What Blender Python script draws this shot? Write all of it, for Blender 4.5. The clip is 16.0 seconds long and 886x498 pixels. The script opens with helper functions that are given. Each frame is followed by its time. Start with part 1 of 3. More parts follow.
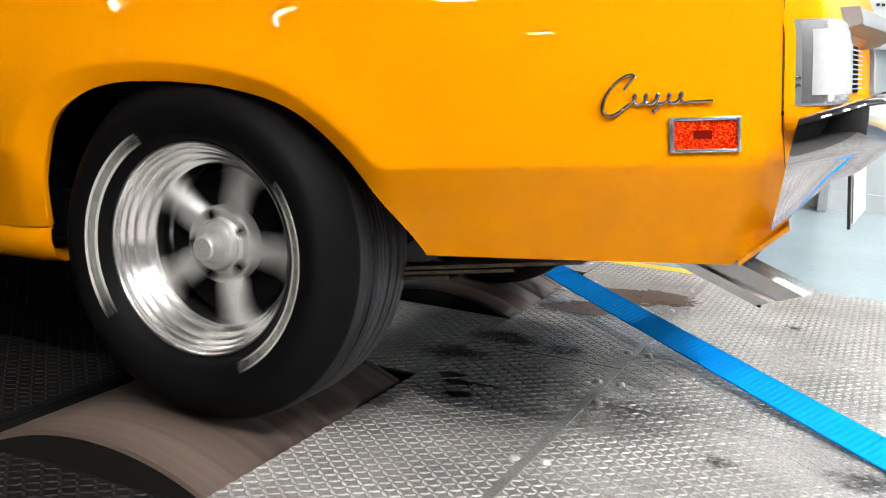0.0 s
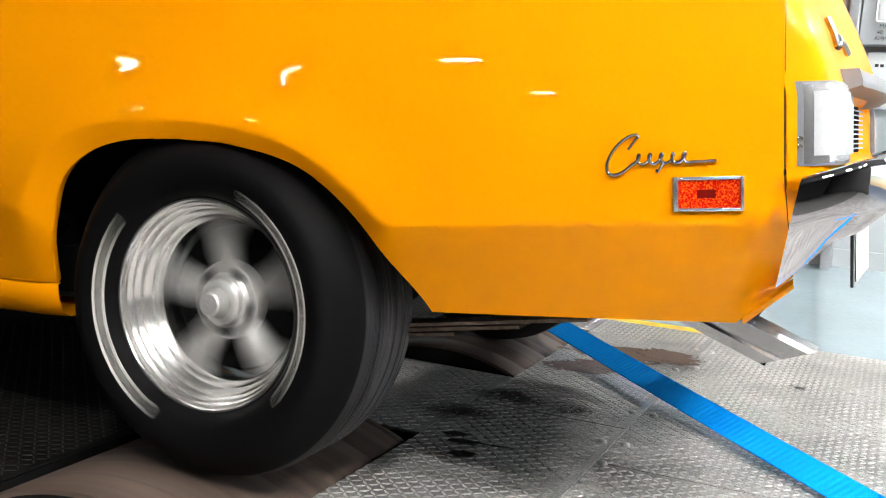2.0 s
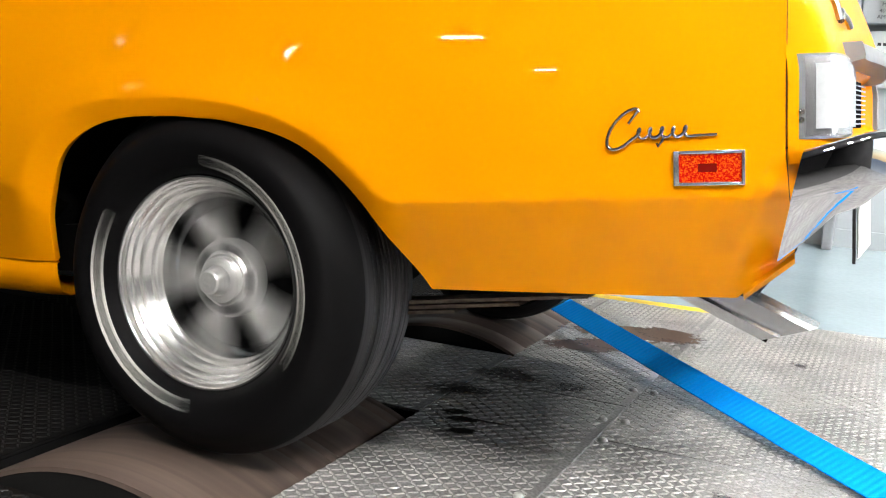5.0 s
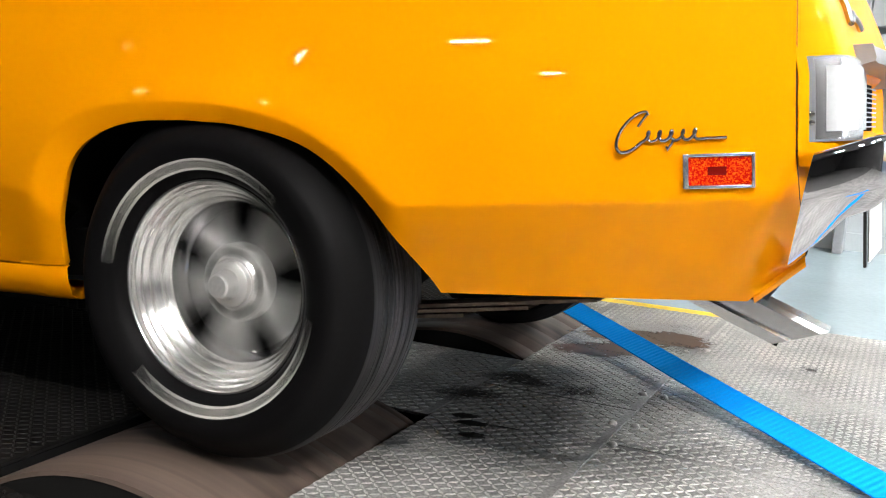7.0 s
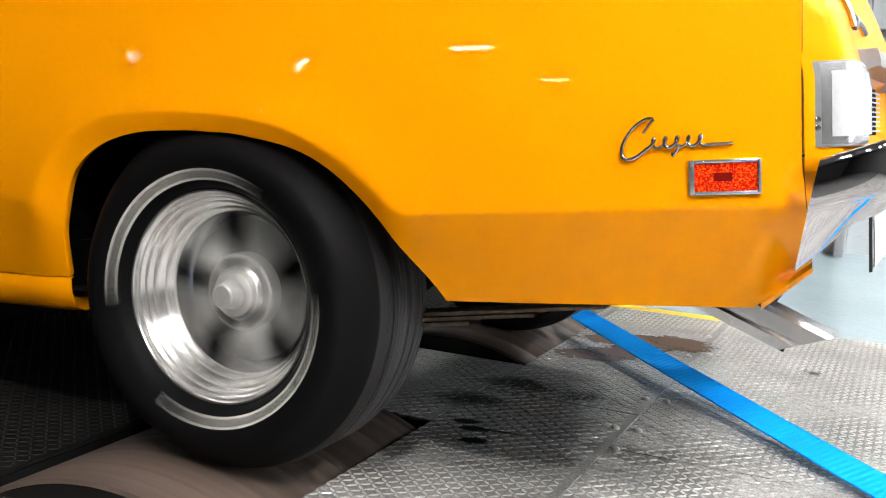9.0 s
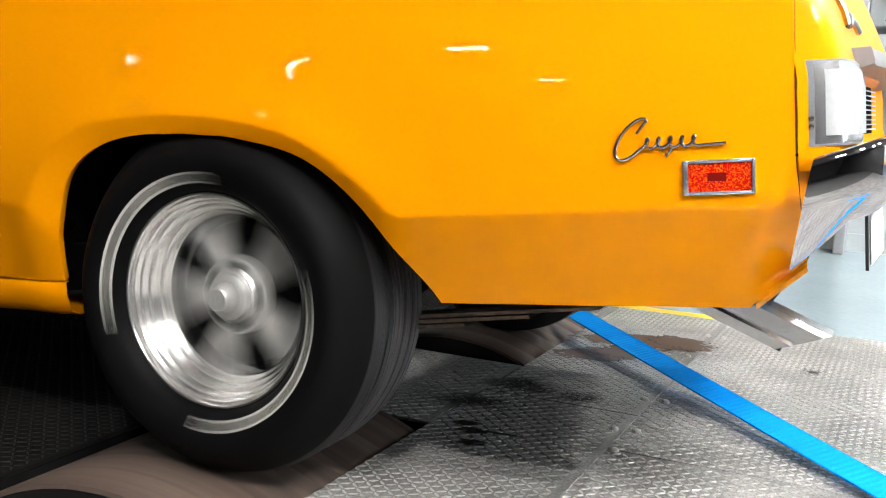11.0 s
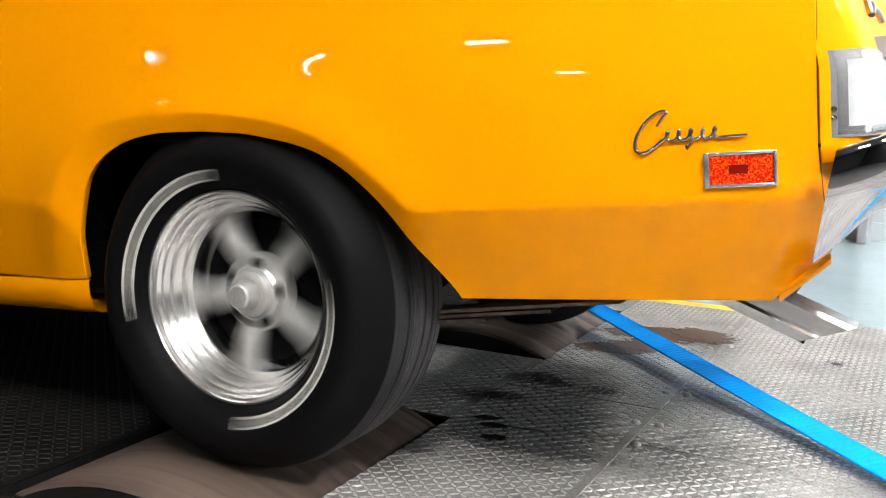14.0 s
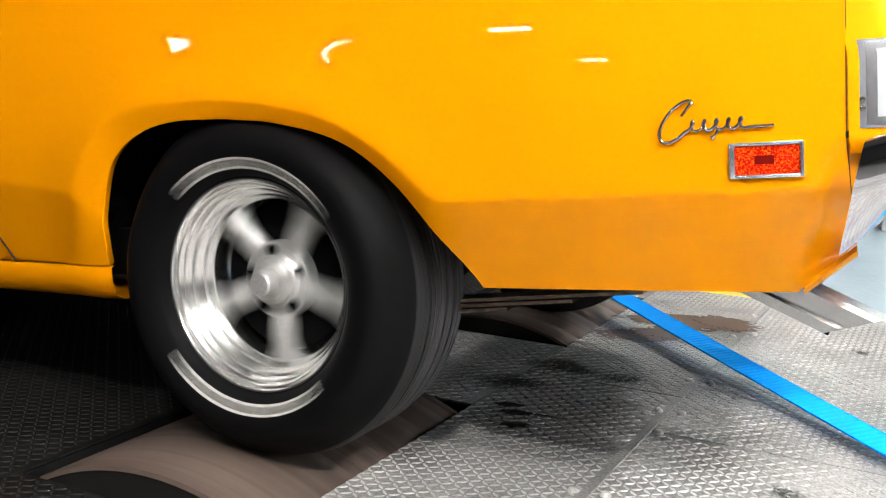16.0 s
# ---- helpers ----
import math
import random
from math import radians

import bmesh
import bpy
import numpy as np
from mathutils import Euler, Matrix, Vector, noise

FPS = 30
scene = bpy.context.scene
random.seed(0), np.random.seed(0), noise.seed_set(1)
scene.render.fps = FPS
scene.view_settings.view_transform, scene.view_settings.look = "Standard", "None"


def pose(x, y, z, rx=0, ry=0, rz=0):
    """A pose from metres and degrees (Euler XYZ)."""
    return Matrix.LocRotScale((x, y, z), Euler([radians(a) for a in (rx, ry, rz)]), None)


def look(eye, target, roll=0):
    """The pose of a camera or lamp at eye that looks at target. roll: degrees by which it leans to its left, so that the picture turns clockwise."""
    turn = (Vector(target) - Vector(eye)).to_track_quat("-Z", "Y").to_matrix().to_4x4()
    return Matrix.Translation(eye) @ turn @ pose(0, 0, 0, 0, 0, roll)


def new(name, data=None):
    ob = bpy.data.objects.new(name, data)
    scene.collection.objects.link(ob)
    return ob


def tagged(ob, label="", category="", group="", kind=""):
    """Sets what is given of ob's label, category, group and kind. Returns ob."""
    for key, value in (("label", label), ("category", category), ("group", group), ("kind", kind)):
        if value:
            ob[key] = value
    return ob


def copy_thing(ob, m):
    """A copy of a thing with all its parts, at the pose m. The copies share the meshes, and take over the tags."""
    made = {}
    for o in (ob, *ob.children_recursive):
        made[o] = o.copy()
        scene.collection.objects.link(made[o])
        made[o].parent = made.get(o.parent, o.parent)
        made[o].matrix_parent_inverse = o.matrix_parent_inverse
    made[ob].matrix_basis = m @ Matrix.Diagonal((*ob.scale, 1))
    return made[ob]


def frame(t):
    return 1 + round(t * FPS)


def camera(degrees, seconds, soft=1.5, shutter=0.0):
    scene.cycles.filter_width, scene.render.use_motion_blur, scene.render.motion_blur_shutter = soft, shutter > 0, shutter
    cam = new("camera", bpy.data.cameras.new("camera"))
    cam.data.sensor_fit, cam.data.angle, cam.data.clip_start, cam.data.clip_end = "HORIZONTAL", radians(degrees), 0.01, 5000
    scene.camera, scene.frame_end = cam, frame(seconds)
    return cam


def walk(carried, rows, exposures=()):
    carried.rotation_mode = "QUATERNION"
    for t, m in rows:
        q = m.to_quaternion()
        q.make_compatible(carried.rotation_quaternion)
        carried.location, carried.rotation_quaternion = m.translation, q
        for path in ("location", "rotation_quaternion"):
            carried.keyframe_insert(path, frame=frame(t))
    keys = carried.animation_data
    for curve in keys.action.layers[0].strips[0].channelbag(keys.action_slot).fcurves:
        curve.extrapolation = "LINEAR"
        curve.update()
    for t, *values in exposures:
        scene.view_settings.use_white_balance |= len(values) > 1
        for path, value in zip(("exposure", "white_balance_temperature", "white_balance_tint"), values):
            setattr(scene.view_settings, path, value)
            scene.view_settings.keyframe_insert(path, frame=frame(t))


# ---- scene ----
cam = camera(47.0, 16.0, soft=1.1, shutter=0.6)


def aim(x, y, z, yaw, pitch, roll):
    """The camera's pose from its place, its yaw to the left of +y, its pitch and its lean."""
    a, b = radians(yaw), radians(pitch)
    way = Vector((-math.sin(a) * math.cos(b), math.cos(a) * math.cos(b), math.sin(b)))
    return look((x, y, z), Vector((x, y, z)) + way, roll)


PATH = [
    (0.0, -0.0000, -0.0000, 0.7777, 23.628, -10.901, 3.700),
    (0.5, -0.0017, -0.0035, 0.7836, 23.937, -10.756, 3.721),
    (1.0, -0.0026, -0.0029, 0.7799, 23.880, -10.222, 3.535),
    (1.5, -0.0054, -0.0071, 0.7818, 23.633, -8.408, 3.888),
    (2.0, -0.0025, -0.0114, 0.7887, 23.954, -7.836, 3.877),
    (2.5, -0.0109, -0.0011, 0.7698, 23.620, -7.911, 3.771),
    (3.0, -0.0032, -0.0038, 0.7797, 23.760, -8.371, 4.026),
    (3.5, 0.0001, -0.0065, 0.7791, 23.441, -8.549, 3.855),
    (4.0, 0.0010, 0.0012, 0.7774, 23.426, -8.792, 3.880),
    (4.5, 0.0020, -0.0033, 0.7743, 23.707, -8.781, 3.792),
    (7.0, 0.0030, -0.0016, 0.7697, 24.564, -8.489, 3.481),
    (7.5, -0.0067, -0.0042, 0.7628, 24.167, -7.941, 3.479),
    (8.0, 0.0002, -0.0002, 0.7646, 24.365, -8.006, 3.248),
    (8.5, 0.0010, 0.0026, 0.7645, 24.388, -8.168, 3.338),
    (9.0, 0.0021, -0.0001, 0.7688, 24.649, -8.175, 3.121),
    (11.5, 0.0068, 0.0095, 0.7744, 24.673, -8.230, 2.714),
    (12.0, 0.0084, 0.0091, 0.7726, 24.750, -7.902, 2.645),
    (12.5, 0.0048, 0.0077, 0.7772, 24.834, -8.149, 2.280),
    (13.0, -0.0040, 0.0137, 0.7732, 25.345, -8.161, 2.283),
    (13.5, -0.0016, 0.0101, 0.7744, 25.803, -8.358, 2.023),
    (14.0, 0.0063, 0.0125, 0.7800, 25.812, -8.697, 2.038),
    (14.5, -0.0051, 0.0145, 0.7736, 25.901, -8.252, 2.193),
    (15.0, 0.0055, 0.0123, 0.7739, 26.671, -8.514, 1.901),
    (15.5, 0.0003, 0.0152, 0.7741, 26.917, -8.929, 2.190),
    (16.0, -0.0011, 0.0180, 0.7812, 26.947, -9.559, 2.086),
]
SWAY = [
    (0.0, -0.0000, 0.0000, 0.000),
    (0.5, 0.0014, 0.0023, 0.021),
    (1.0, 0.0022, 0.0019, 0.012),
    (1.5, -0.0024, 0.0019, -0.005),
    (2.0, -0.0008, 0.0058, 0.023),
    (2.5, -0.0044, -0.0028, -0.058),
    (3.0, -0.0013, 0.0014, 0.100),
    (3.5, 0.0002, 0.0039, 0.009),
    (4.0, 0.0013, 0.0011, 0.136),
    (4.5, 0.0017, 0.0032, 0.030),
    (7.0, 0.0024, 0.0038, -0.068),
    (7.5, -0.0036, 0.0014, -0.128),
    (8.0, 0.0004, -0.0003, 0.047),
    (8.5, -0.0001, -0.0013, 0.053),
    (9.0, 0.0103, -0.0015, 0.062),
    (11.5, 0.0068, -0.0016, 0.167),
    (12.0, 0.0068, -0.0028, 0.087),
    (12.5, 0.0051, -0.0002, 0.120),
    (13.0, 0.0032, -0.0028, 0.079),
    (13.5, 0.0056, -0.0027, 0.083),
    (14.0, 0.0090, 0.0003, 0.149),
    (14.5, 0.0032, -0.0022, 0.001),
    (15.0, 0.0100, -0.0019, 0.014),
    (15.5, 0.0069, -0.0058, 0.014),
    (16.0, 0.0067, -0.0034, 0.082),
]
SPIN = [ (0, 344), (0.5, 148), (1, 85), (1.5, 163), (2, 10), (2.5, 342), (3, 70), (3.5, 284), (4, 263), (4.5, 3), (7, 106), (7.5, 178), (8, 353), (8.5, 267), (9, 121), (11.5, 4), (12, 226), (12.5, 262), (13, 108), (13.5, 127), (14, 318), (14.5, 321), (15, 132), (15.5, 116), (16, 263) ]

walk(cam, [(t, aim(*row)) for t, *row in PATH], [(0, 1.02), (4.5, 1.05), (9, 1.05), (14.5, 1.12), (16, 1.22)])

# ---- light: daylight from the open shop door behind the car, ceiling lamps, and added fill lamps ----
world = bpy.data.worlds.new("sky")
scene.world = world
world.use_nodes = True
sky = world.node_tree.nodes.new("ShaderNodeTexSky")
sky.sky_type, sky.sun_disc = "NISHITA", False
sky.sun_elevation, sky.sun_rotation = radians(40), radians(60)
world.node_tree.links.new(sky.outputs[0], world.node_tree.nodes["Background"].inputs[0])
world.node_tree.nodes["Background"].inputs[1].default_value = 0.085

door_light = new("door_daylight", bpy.data.lights.new("door_daylight", "AREA"))
door_light.data.shape, door_light.data.size, door_light.data.size_y = "RECTANGLE", 4.0, 2.0
door_light.data.energy, door_light.data.color = 48, (0.93, 0.97, 1.0)
door_light.matrix_world = look((5.9, 3.1, 2.25), (0, 2.7, 1.2))

FILL_STRENGTH = 370.0


# ---- materials ----
def material(name, color, rough=0.5, metal=0.0, coat=0.0, grain=0.0, scale=40.0, bump=0.0, blotch=0.0, blotch_scale=2.5, coat_rough=0.03, spec=0.5):
    """A surface with two scales of tone variation and a fine relief."""
    m = bpy.data.materials.new(name)
    m.use_nodes = True
    n, l = m.node_tree.nodes, m.node_tree.links
    b = n["Principled BSDF"]
    b.inputs["Base Color"].default_value = (*color, 1)
    b.inputs["Roughness"].default_value, b.inputs["Metallic"].default_value = rough, metal
    b.inputs["Specular IOR Level"].default_value = spec
    b.inputs["Coat Weight"].default_value, b.inputs["Coat Roughness"].default_value = coat, coat_rough
    at = n.new("ShaderNodeTexCoord")
    last = None
    for amount, size, detail in ((blotch, blotch_scale, 5), (grain, scale, 3)):
        if not amount:
            continue
        tex, mix, ramp = n.new("ShaderNodeTexNoise"), n.new("ShaderNodeMix"), n.new("ShaderNodeMapRange")
        tex.inputs["Scale"].default_value, tex.inputs["Detail"].default_value = size, detail
        l.new(at.outputs["Object"], tex.inputs["Vector"])
        ramp.inputs["From Min"].default_value, ramp.inputs["From Max"].default_value = 0.3, 0.7
        ramp.inputs["To Min"].default_value, ramp.inputs["To Max"].default_value = 1 - amount, 1 + amount
        l.new(tex.outputs["Fac"], ramp.inputs["Value"])
        mix.data_type, mix.blend_type = "RGBA", "MULTIPLY"
        mix.inputs[0].default_value = 1
        mix.inputs[6].default_value = (*color, 1)
        if last:
            l.new(last, mix.inputs[6])
        l.new(ramp.outputs["Result"], mix.inputs[7])
        last = mix.outputs[2]
    if last:
        l.new(last, b.inputs["Base Color"])
    if bump:
        tex, bp = n.new("ShaderNodeTexNoise"), n.new("ShaderNodeBump")
        tex.inputs["Scale"].default_value, tex.inputs["Detail"].default_value = scale, 4
        l.new(at.outputs["Object"], tex.inputs["Vector"])
        l.new(tex.outputs["Fac"], bp.inputs["Height"])
        bp.inputs["Strength"].default_value, bp.inputs["Distance"].default_value = bump, 0.002
        l.new(bp.outputs["Normal"], b.inputs["Normal"])
    return m


def banded(m, size, low, high):
    """Wear in rings about the y axis of the thing."""
    n, l = m.node_tree.nodes, m.node_tree.links
    b = n["Principled BSDF"]
    along, tex, mix, ramp = n.new("ShaderNodeMapping"), n.new("ShaderNodeTexNoise"), n.new("ShaderNodeMix"), n.new("ShaderNodeMapRange")
    along.inputs["Scale"].default_value = (0.0, 1.0, 0.0)
    tex.inputs["Scale"].default_value, tex.inputs["Detail"].default_value = size, 5
    l.new(n["Texture Coordinate"].outputs["Object"], along.inputs["Vector"])
    l.new(along.outputs["Vector"], tex.inputs["Vector"])
    ramp.inputs["From Min"].default_value, ramp.inputs["From Max"].default_value = 0.36, 0.70
    ramp.inputs["To Min"].default_value, ramp.inputs["To Max"].default_value = low, high
    l.new(tex.outputs["Fac"], ramp.inputs["Value"])
    mix.data_type, mix.blend_type = "RGBA", "MULTIPLY"
    mix.inputs[0].default_value = 1
    l.new(b.inputs["Base Color"].links[0].from_socket, mix.inputs[6])
    l.new(ramp.outputs["Result"], mix.inputs[7])
    l.new(mix.outputs[2], b.inputs["Base Color"])


def glow(name, color, strength):
    m = material(name, color)
    b = m.node_tree.nodes["Principled BSDF"]
    b.inputs["Emission Color"].default_value, b.inputs["Emission Strength"].default_value = (*color, 1), strength
    return m


PAINT = material("orange_paint", (0.82, 0.282, 0.0004), 0.5, coat=0.3, grain=0.012, scale=900, blotch=0.015, coat_rough=0.012, spec=0.02)
CHROME = material("chrome", (0.52, 0.52, 0.53), 0.035, 1.0, grain=0.02, scale=60)
PEWTER = material("pewter", (0.42, 0.40, 0.37), 0.22, 1.0, grain=0.08, scale=300)
ALLOY = material("polished_alloy", (0.90, 0.89, 0.87), 0.25, 1.0, grain=0.05, scale=80, bump=0.02)
CAST = material("cast_alloy", (0.72, 0.71, 0.69), 0.36, 0.7, grain=0.12, scale=160, bump=0.1)
RUBBER = material("tyre_rubber", (0.004, 0.0038, 0.004), 0.55, grain=0.15, scale=120, bump=0.12, blotch=0.15, blotch_scale=9, spec=0.06)
# shoulder and tread paler than the sidewall: light from the right put into colour
SHOULDER = material("tyre_shoulder_rubber", (0.0075, 0.007, 0.0073), 0.52, grain=0.2, scale=90, bump=0.1, spec=0.3)
TREAD = material("lit_tread_rubber", (0.036, 0.033, 0.035), 0.5, grain=0.2, scale=60, bump=0.1, spec=0.4)
banded(SHOULDER, 260.0, 0.6, 2.6)
banded(TREAD, 120.0, 0.45, 2.0)
WHITE_RUBBER = material("white_rubber", (0.62, 0.60, 0.55), 0.6, grain=0.1, scale=200)
BLACK = material("black_underbody", (0.003, 0.003, 0.003), 0.9, grain=0.3, scale=30, bump=0.3, spec=0.06)
RUST = material("weathered_spring_steel", (0.15, 0.115, 0.085), 0.6, 0.2, grain=0.35, scale=70, bump=0.3)
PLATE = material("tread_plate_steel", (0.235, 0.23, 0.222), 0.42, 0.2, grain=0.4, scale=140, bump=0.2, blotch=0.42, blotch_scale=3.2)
# plate and studs with the shade about the car put into their colour
SHADE_PLATE = material("shade_dark_plate", (0.0065, 0.0062, 0.006), 0.65, 0.0, grain=0.3, scale=140, bump=0.15, blotch=0.5, blotch_scale=3.5, spec=0.08)
SHADE_STUD = material("shade_dark_tread", (0.012, 0.0115, 0.011), 0.5, 0.0, grain=0.3, scale=200, blotch=0.5, blotch_scale=4, spec=0.15)
# studs paler than the plate: the relief's light and dark put into the colour
STUD = material("pale_tread_steel", (0.44, 0.43, 0.41), 0.34, 0.35, grain=0.25, scale=200, blotch=0.3, blotch_scale=4)
DRUM = material("brown_roller_steel", (0.082, 0.059, 0.047), 0.55, 0.1, grain=0.12, scale=60, bump=0.08, blotch=0.12, blotch_scale=5)
banded(DRUM, 22.0, 0.8, 1.75)
DRUM_SIDE = material("dark_roller_side", (0.008, 0.0075, 0.007), 0.6, 0.1, grain=0.2, scale=40)
# pit walls and subframe: the dark of the recess is put into the colour
PIT = material("pit_shade_black", (0.004, 0.004, 0.004), 0.9, grain=0.2, spec=0.1)
STRAP = material("blue_webbing", (0.0, 0.33, 1.0), 0.7, grain=0.1, scale=200, spec=0.08)
LENS = material("clear_lamp_lens", (0.47, 0.49, 0.50), 0.12, 0.0, coat=1.0, grain=0.04, scale=120)
RED = material("red_reflector", (0.8, 0.012, 0.003), 0.2, coat=0.6)
# the lens's glow and prism sparkle are coloured in, as orange flecks on red
_n, _l = RED.node_tree.nodes, RED.node_tree.links
_v, _r = _n.new("ShaderNodeTexVoronoi"), _n.new("ShaderNodeValToRGB")
_v.inputs["Scale"].default_value = 520
_r.color_ramp.elements[0].color, _r.color_ramp.elements[1].color = (0.50, 0.002, 0.0005, 1), (1.0, 0.16, 0.008, 1)
_r.color_ramp.elements[0].position, _r.color_ramp.elements[1].position = 0.42, 0.97
_l.new(_n["Texture Coordinate"].outputs["Object"], _v.inputs["Vector"])
_l.new(_v.outputs["Color"], _r.inputs["Fac"])
_l.new(_r.outputs["Color"], _n["Principled BSDF"].inputs["Base Color"])
DARK_RED = material("dark_red_window", (0.16, 0.004, 0.002), 0.2, coat=1.0)
YELLOW = material("yellow_floor_paint", (0.80, 0.55, 0.01), 0.5, grain=0.08, blotch=0.08)
BLUE_FLOOR = material("pale_blue_epoxy", (0.33, 0.42, 0.46), 0.24, coat=0.4, grain=0.04, blotch=0.08, blotch_scale=1.2, coat_rough=0.2)
WALL = material("pale_wall_paint", (0.41, 0.445, 0.46), 0.6, grain=0.04, scale=120, blotch=0.06, bump=0.05)
CEILING = material("dark_roof_deck", (0.10, 0.10, 0.10), 0.8, grain=0.05, blotch=0.05)
# unseen south floor and walls: dark colours that cut bounce and blacken reflections
CONCRETE = material("grey_concrete", (0.05, 0.05, 0.049), 0.6, grain=0.1, blotch=0.15, bump=0.1)
DARK_WALL = material("unseen_dark_wall", (0.035, 0.035, 0.036), 0.7, grain=0.05, blotch=0.1)
GREY_BOX = material("grey_enamel", (0.40, 0.42, 0.43), 0.4, grain=0.05, scale=150, blotch=0.06)
PAPER = material("white_paper", (0.75, 0.76, 0.75), 0.7, grain=0.03)
INK = material("black_ink", (0.03, 0.03, 0.035), 0.6)
SEAL = material("rubber_seal", (0.015, 0.013, 0.012), 0.7)
FILL_LAMP = glow("fill_lamp_diffuser", (1.0, 0.98, 0.96), FILL_STRENGTH)
FAR_LAMP = glow("dim_lamp_diffuser", (1.0, 0.97, 0.92), 55.0)
GREY_LIP = material("grey_trim", (0.20, 0.21, 0.22), 0.5, 0.5, grain=0.05)
SATIN = material("satin_metal", (0.66, 0.665, 0.67), 0.26, 0.95, grain=0.06, scale=90)


# ---- mesh helpers ----
def mesh_object(name, bm, mat, parent=None, smooth=None):
    me = bpy.data.meshes.new(name)
    bmesh.ops.recalc_face_normals(bm, faces=bm.faces[:])
    bm.to_mesh(me)
    bm.free()
    me.materials.append(mat)
    ob = new(name, me)
    if smooth:
        me.shade_smooth()
        if smooth < 180:
            me.set_sharp_from_angle(angle=radians(smooth))
    ob.parent = parent
    return ob


def part(name, bm, mat, parent, label="", smooth=None):
    ob = mesh_object(name, bm, mat, parent, smooth)
    if label:
        tagged(ob, label)
    return ob


def block(x0, y0, z0, x1, y1, z1, bevel=0.0, bm=None):
    bm = bm or bmesh.new()
    v = bmesh.ops.create_cube(bm, size=1)["verts"]
    for a in v:
        a.co = Vector(((x0, x1)[a.co.x > 0], (y0, y1)[a.co.y > 0], (z0, z1)[a.co.z > 0]))
    if bevel:
        bmesh.ops.bevel(bm, geom=list({e for a in v for e in a.link_edges}), offset=bevel, segments=2, affect="EDGES", profile=0.5)
    return bm


def lathe(profile, steps=96, closed=False, bm=None):
    """Turn (radius, depth) pairs about the y axis."""
    bm = bm or bmesh.new()
    rings = []
    for r, d in profile:
        rings.append([bm.verts.new((r * math.cos(2 * math.pi * i / steps), d, r * math.sin(2 * math.pi * i / steps))) for i in range(steps)])
    pairs = list(zip(rings, rings[1:] + rings[:1])) if closed else list(zip(rings, rings[1:]))
    for a, b in pairs:
        for i in range(steps):
            j = (i + 1) % steps
            bm.faces.new((a[i], a[j], b[j], b[i]))
    return bm


def capped(profile, steps=48):
    bm = lathe(profile, steps)
    bmesh.ops.holes_fill(bm, edges=[e for e in bm.edges if e.is_boundary], sides=0)
    return bm


def sheet(rows, bm=None, closed=False):
    """A skin over rows of points."""
    bm = bm or bmesh.new()
    made = [[bm.verts.new(p) for p in row] for row in rows]
    for a, b in zip(made, made[1:]):
        for i in range(len(a) - 1 + closed):
            j = (i + 1) % len(a)
            bm.faces.new((a[i], a[j], b[j], b[i]))
    return bm


def tube(points, radius, sides=8, bm=None, taper=None):
    """A round bar along points."""
    pts = [Vector(p) for p in points]
    rows = []
    side = None
    for i, p in enumerate(pts):
        t = (pts[min(i + 1, len(pts) - 1)] - pts[max(i - 1, 0)]).normalized()
        if side is None:
            side = t.orthogonal().normalized()
        side = (side - t * side.dot(t)).normalized()
        up = t.cross(side)
        r = radius * (taper(i / (len(pts) - 1)) if taper else 1)
        rows.append([p + r * (math.cos(2 * math.pi * k / sides) * side + math.sin(2 * math.pi * k / sides) * up) for k in range(sides)])
    bm = sheet(rows, bm, closed=True)
    return bm


def table(keys, x):
    """Smooth reading between (x, value) pairs."""
    if x <= keys[0][0]:
        return keys[0][1]
    for (a, p), (b, q) in zip(keys, keys[1:]):
        if x <= b:
            k = (x - a) / (b - a)
            return p + (q - p) * k
    return keys[-1][1]


def smoothed(keys, x, width):
    return sum(table(keys, x + width * k / 4) * (5 - abs(k)) for k in range(-4, 5)) / 25


